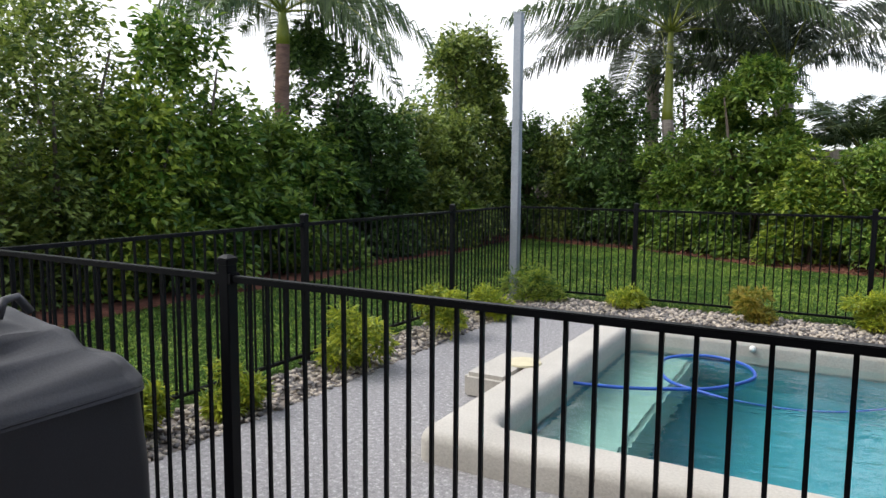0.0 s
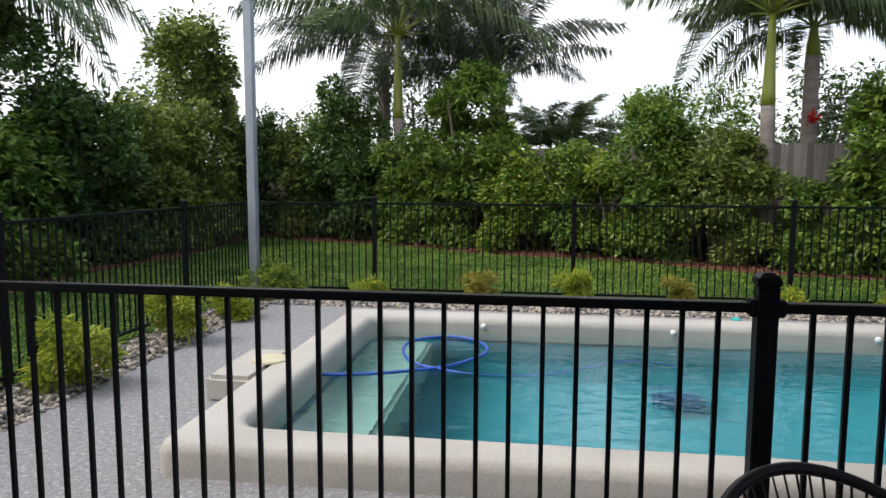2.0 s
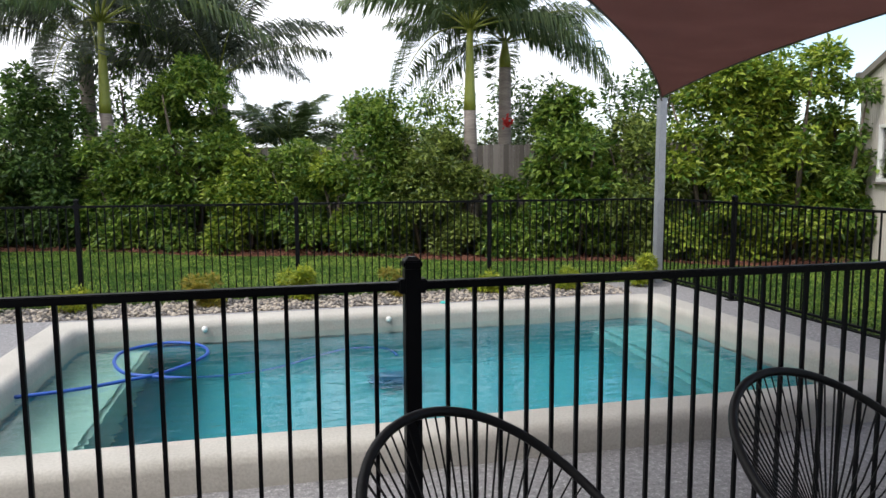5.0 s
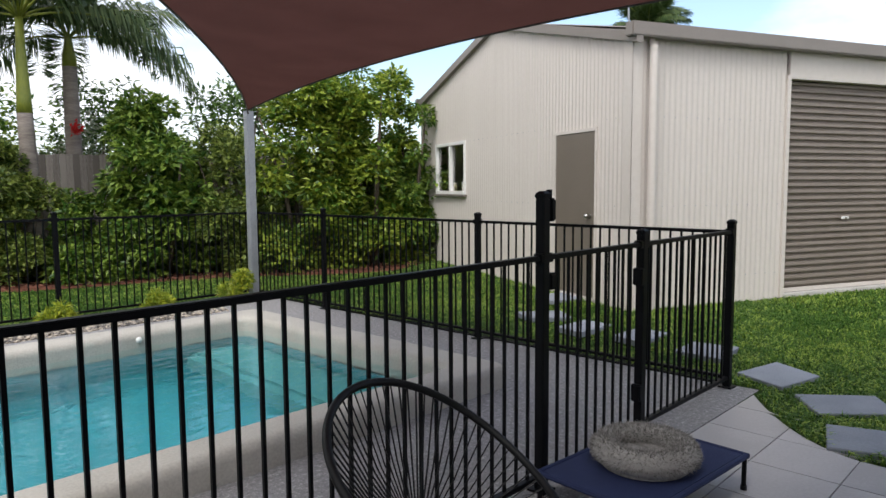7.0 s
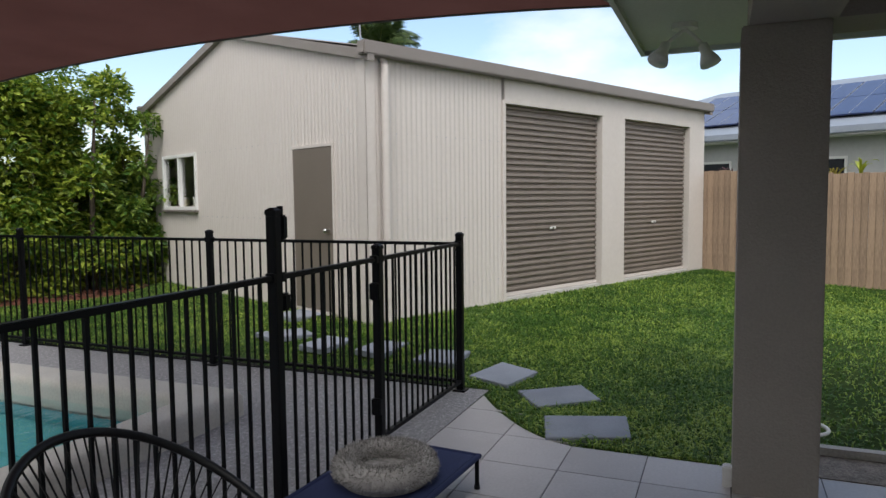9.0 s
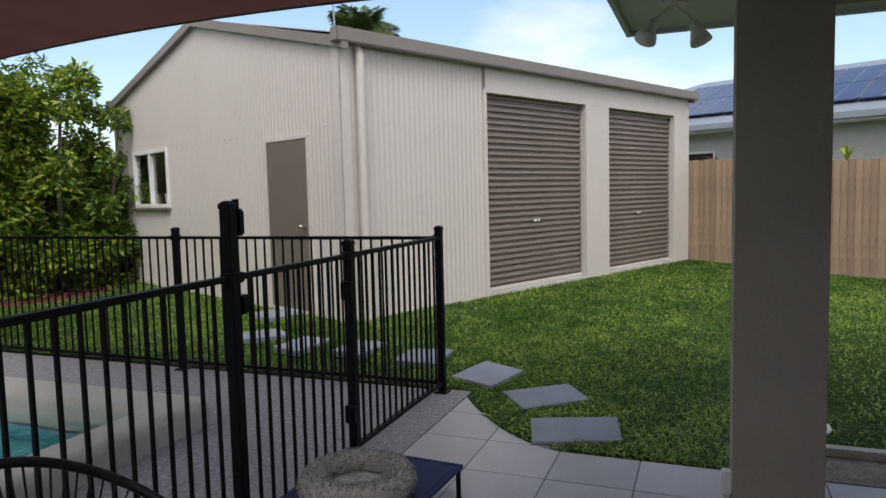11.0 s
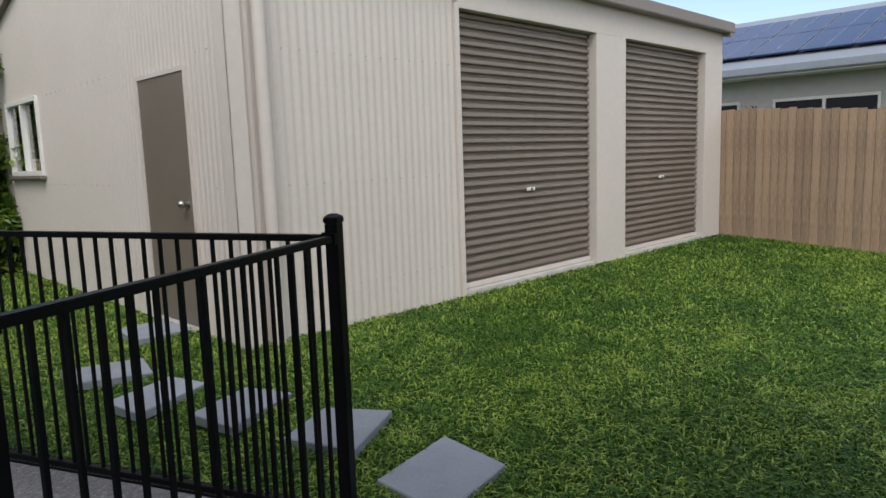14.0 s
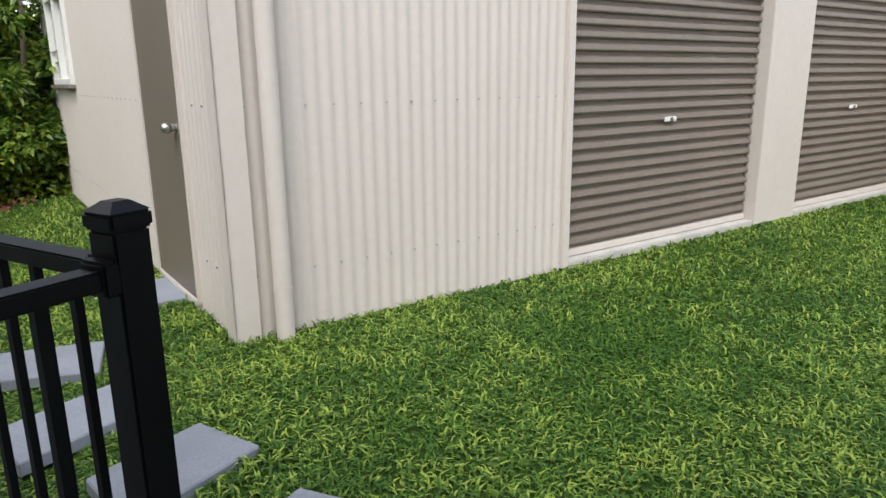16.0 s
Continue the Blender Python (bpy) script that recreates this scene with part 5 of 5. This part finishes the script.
bm = box(FX0 + 0.03, -3.85, FY0 + 0.03, FY1 - 0.05, -0.08, -0.015)
box(-3.85, PX1 + 0.2, 9.97, FY1 - 0.05, -0.08, -0.015, bm=bm)
bed = tagged(link("pebble_bed", bm, M["gravelbed"]), "bed of loose tan and grey river pebbles beside the path", "pebbles", kind="structure")
protos = []
for k in range(6):
    bm = pebble_bm(k)
    me = bpy.data.meshes.new("pebble")
    bm.to_mesh(me); bm.free()
    me.materials.append(M["pebble"])
    for p in me.polygons:
        p.use_smooth = True
    protos.append(me)
rnd = random.Random(12)
vs, fs, count = [], [], 0
for n_try in range(8200):
    if rnd.random() < 0.38:
        x, y = rnd.uniform(FX0 + 0.04, -3.83), rnd.uniform(FY0 + 0.05, FY1 - 0.08)
    else:
        x, y = rnd.uniform(-3.85, PX1 + 0.18), rnd.uniform(9.96, FY1 - 0.08)
    r = rnd.uniform(0.013, 0.034)
    z = rnd.uniform(-0.012, 0.006) + r * 0.3
    me = protos[n_try % 6]
    m = Matrix.Translation((x, y, z)) @ pose(0, 0, 0, rnd.uniform(-30, 30), rnd.uniform(-30, 30), rnd.uniform(0, 360)) @ Matrix.Scale(r, 4)
    if count < 300 and x < -3.8 and 4.6 < y < 5.9:
        o = new("pebble", me)
        o.parent = bed
        o.matrix_local = m
        count += 1
    else:
        b0 = len(vs)
        vs += [tuple(m @ v.co) for v in me.vertices]
        fs += [tuple(b0 + k for k in p.vertices) for p in me.polygons]
rest = raw("pebbles", vs, fs, M["pebbles"], bed, smooth=True)
rest["kind"] = "stuff"


# ---- grass and bark chips ----
def inside_poly(x, y, poly):
    c = np.zeros(len(x), bool)
    j = len(poly) - 1
    for i in range(len(poly)):
        (xi, yi), (xj, yj) = poly[i], poly[j]
        c ^= ((yi > y) != (yj > y)) & (x < (xj - xi) * (y - yi) / (yj - yi + 1e-12) + xi)
        j = i
    return c


def grass(name, seed, x0, x1, y0, y1, density, length, width, test):
    rs = np.random.RandomState(seed)
    n = int((x1 - x0) * (y1 - y0) * density)
    x, y = rs.uniform(x0, x1, n), rs.uniform(y0, y1, n)
    keep = test(x, y)
    for poly in PAVERS:
        cx, cy = np.mean([p[0] for p in poly]), np.mean([p[1] for p in poly])
        keep &= ~inside_poly(cx + (x - cx) * 1.04, cy + (y - cy) * 1.04, poly)
    x, y = x[keep], y[keep]
    n = len(x)
    base = np.stack([x, y, ground_np(x, y) - 0.004], 1)
    a = rs.uniform(0, 2 * np.pi, n)
    flat = np.stack([np.cos(a), np.sin(a), np.zeros(n)], 1)
    side = np.stack([-np.sin(a), np.cos(a), np.zeros(n)], 1)
    ln = length * rs.uniform(0.55, 1.3, (n, 1))
    lift = rs.uniform(0.35, 1.0, (n, 1))
    mid = base + flat * ln * 0.35 * (1.2 - lift) + np.array([0, 0, 1]) * ln * 0.5 * lift
    tip = mid + flat * ln * 0.6 + np.array([0, 0, 1]) * ln * (0.35 * lift - 0.18)
    w = width * rs.uniform(0.7, 1.3, (n, 1)) / 2
    v = np.stack([base - side * w * 0.7, base + side * w * 0.7, mid + side * w, mid - side * w, tip], 1).reshape(-1, 3)
    k = np.arange(n) * 5
    faces = np.stack([k, k + 1, k + 2, k + 3], 1).tolist() + np.stack([k + 3, k + 2, k + 4], 1).tolist()
    tagged(raw(name, v, faces, M["blade"]), "short broad-bladed green lawn grass", "grass", kind="stuff")


def shed_uv(x, y):
    dx, dy = x - SHED.x, y - SHED.y
    return dx * V2.x + dy * V2.y, dx * U2.x + dy * U2.y


def lawn_side(x, y):
    v, u = shed_uv(x, y)
    ex = np.where(y < 3.3, 3.62, 3.62 + 0.84 * np.clip((y - 3.3) / 0.86, 0, 1) ** 1.7)
    ok = (x > ex) & ~((x < 4.58) & (y > 4.12)) & ~((v > -0.02) & (u > -0.02)) & (v < LEN) & ~((x < 4.03) & (y < 2.1))
    return ok


def lawn_back(x, y):
    v, u = shed_uv(x, y)
    q = (x + 2.14) * U2.x + (y - 17.8) * U2.y
    s = (x + 2.14) * V2.x + (y - 17.8) * V2.y
    encl = (x > FX0 - 0.04) & (x < FX1 + 0.08) & (y > 4.1) & (y < FY1 + 0.05)
    return (x > -7.4 + 0.12 * np.sin(y * 1.4)) & (q < -1.75 - 0.18 * np.sin(s * 1.3)) & ~encl & ~((v > -0.02) & (u > -0.02)) & ~((x > 4.4) & (y < 9.0)) & ~((x < 4.4) & (y < FY0 + 0.1) & (x > FX0 - 0.2))


grass("grass", 1, 3.6, 7.6, 2.0, 7.2, 4800, 0.058, 0.0095, lawn_side)
grass("grass", 2, 4.4, 8.4, 7.2, 9.0, 2600, 0.06, 0.011, lawn_side)
grass("grass", 3, 7.6, 14.0, 0.5, 6.0, 2600, 0.06, 0.011, lawn_side)
grass("grass", 4, 3.6, 13.0, -3.5, 2.0, 900, 0.06, 0.011, lawn_side)
grass("grass", 5, -7.5, 9.2, 4.4, 18.5, 1500, 0.065, 0.011, lawn_back)

rs = np.random.RandomState(77)
n = 7000
s, off = rs.uniform(-9, 12, n), rs.uniform(0.1, 1.8, n)
bx, by = -2.14 + V2.x * s - U2.x * off, 17.8 + V2.y * s - U2.y * off
base = np.stack([bx, by, ground_np(bx, by) + 0.035 + rs.uniform(0, 0.02, n)], 1)
dirn = rs.normal(0, 1, (n, 3)) * np.array([1, 1, 0.25])
v = leaf_quads(rs, base, dirn, 0.07, 0.03, 0.1)
tagged(raw("bark_chips", v, np.arange(4 * n).reshape(-1, 4), M["chip"]), "loose red brown bark chips and fallen leaves", "mulch", kind="stuff")
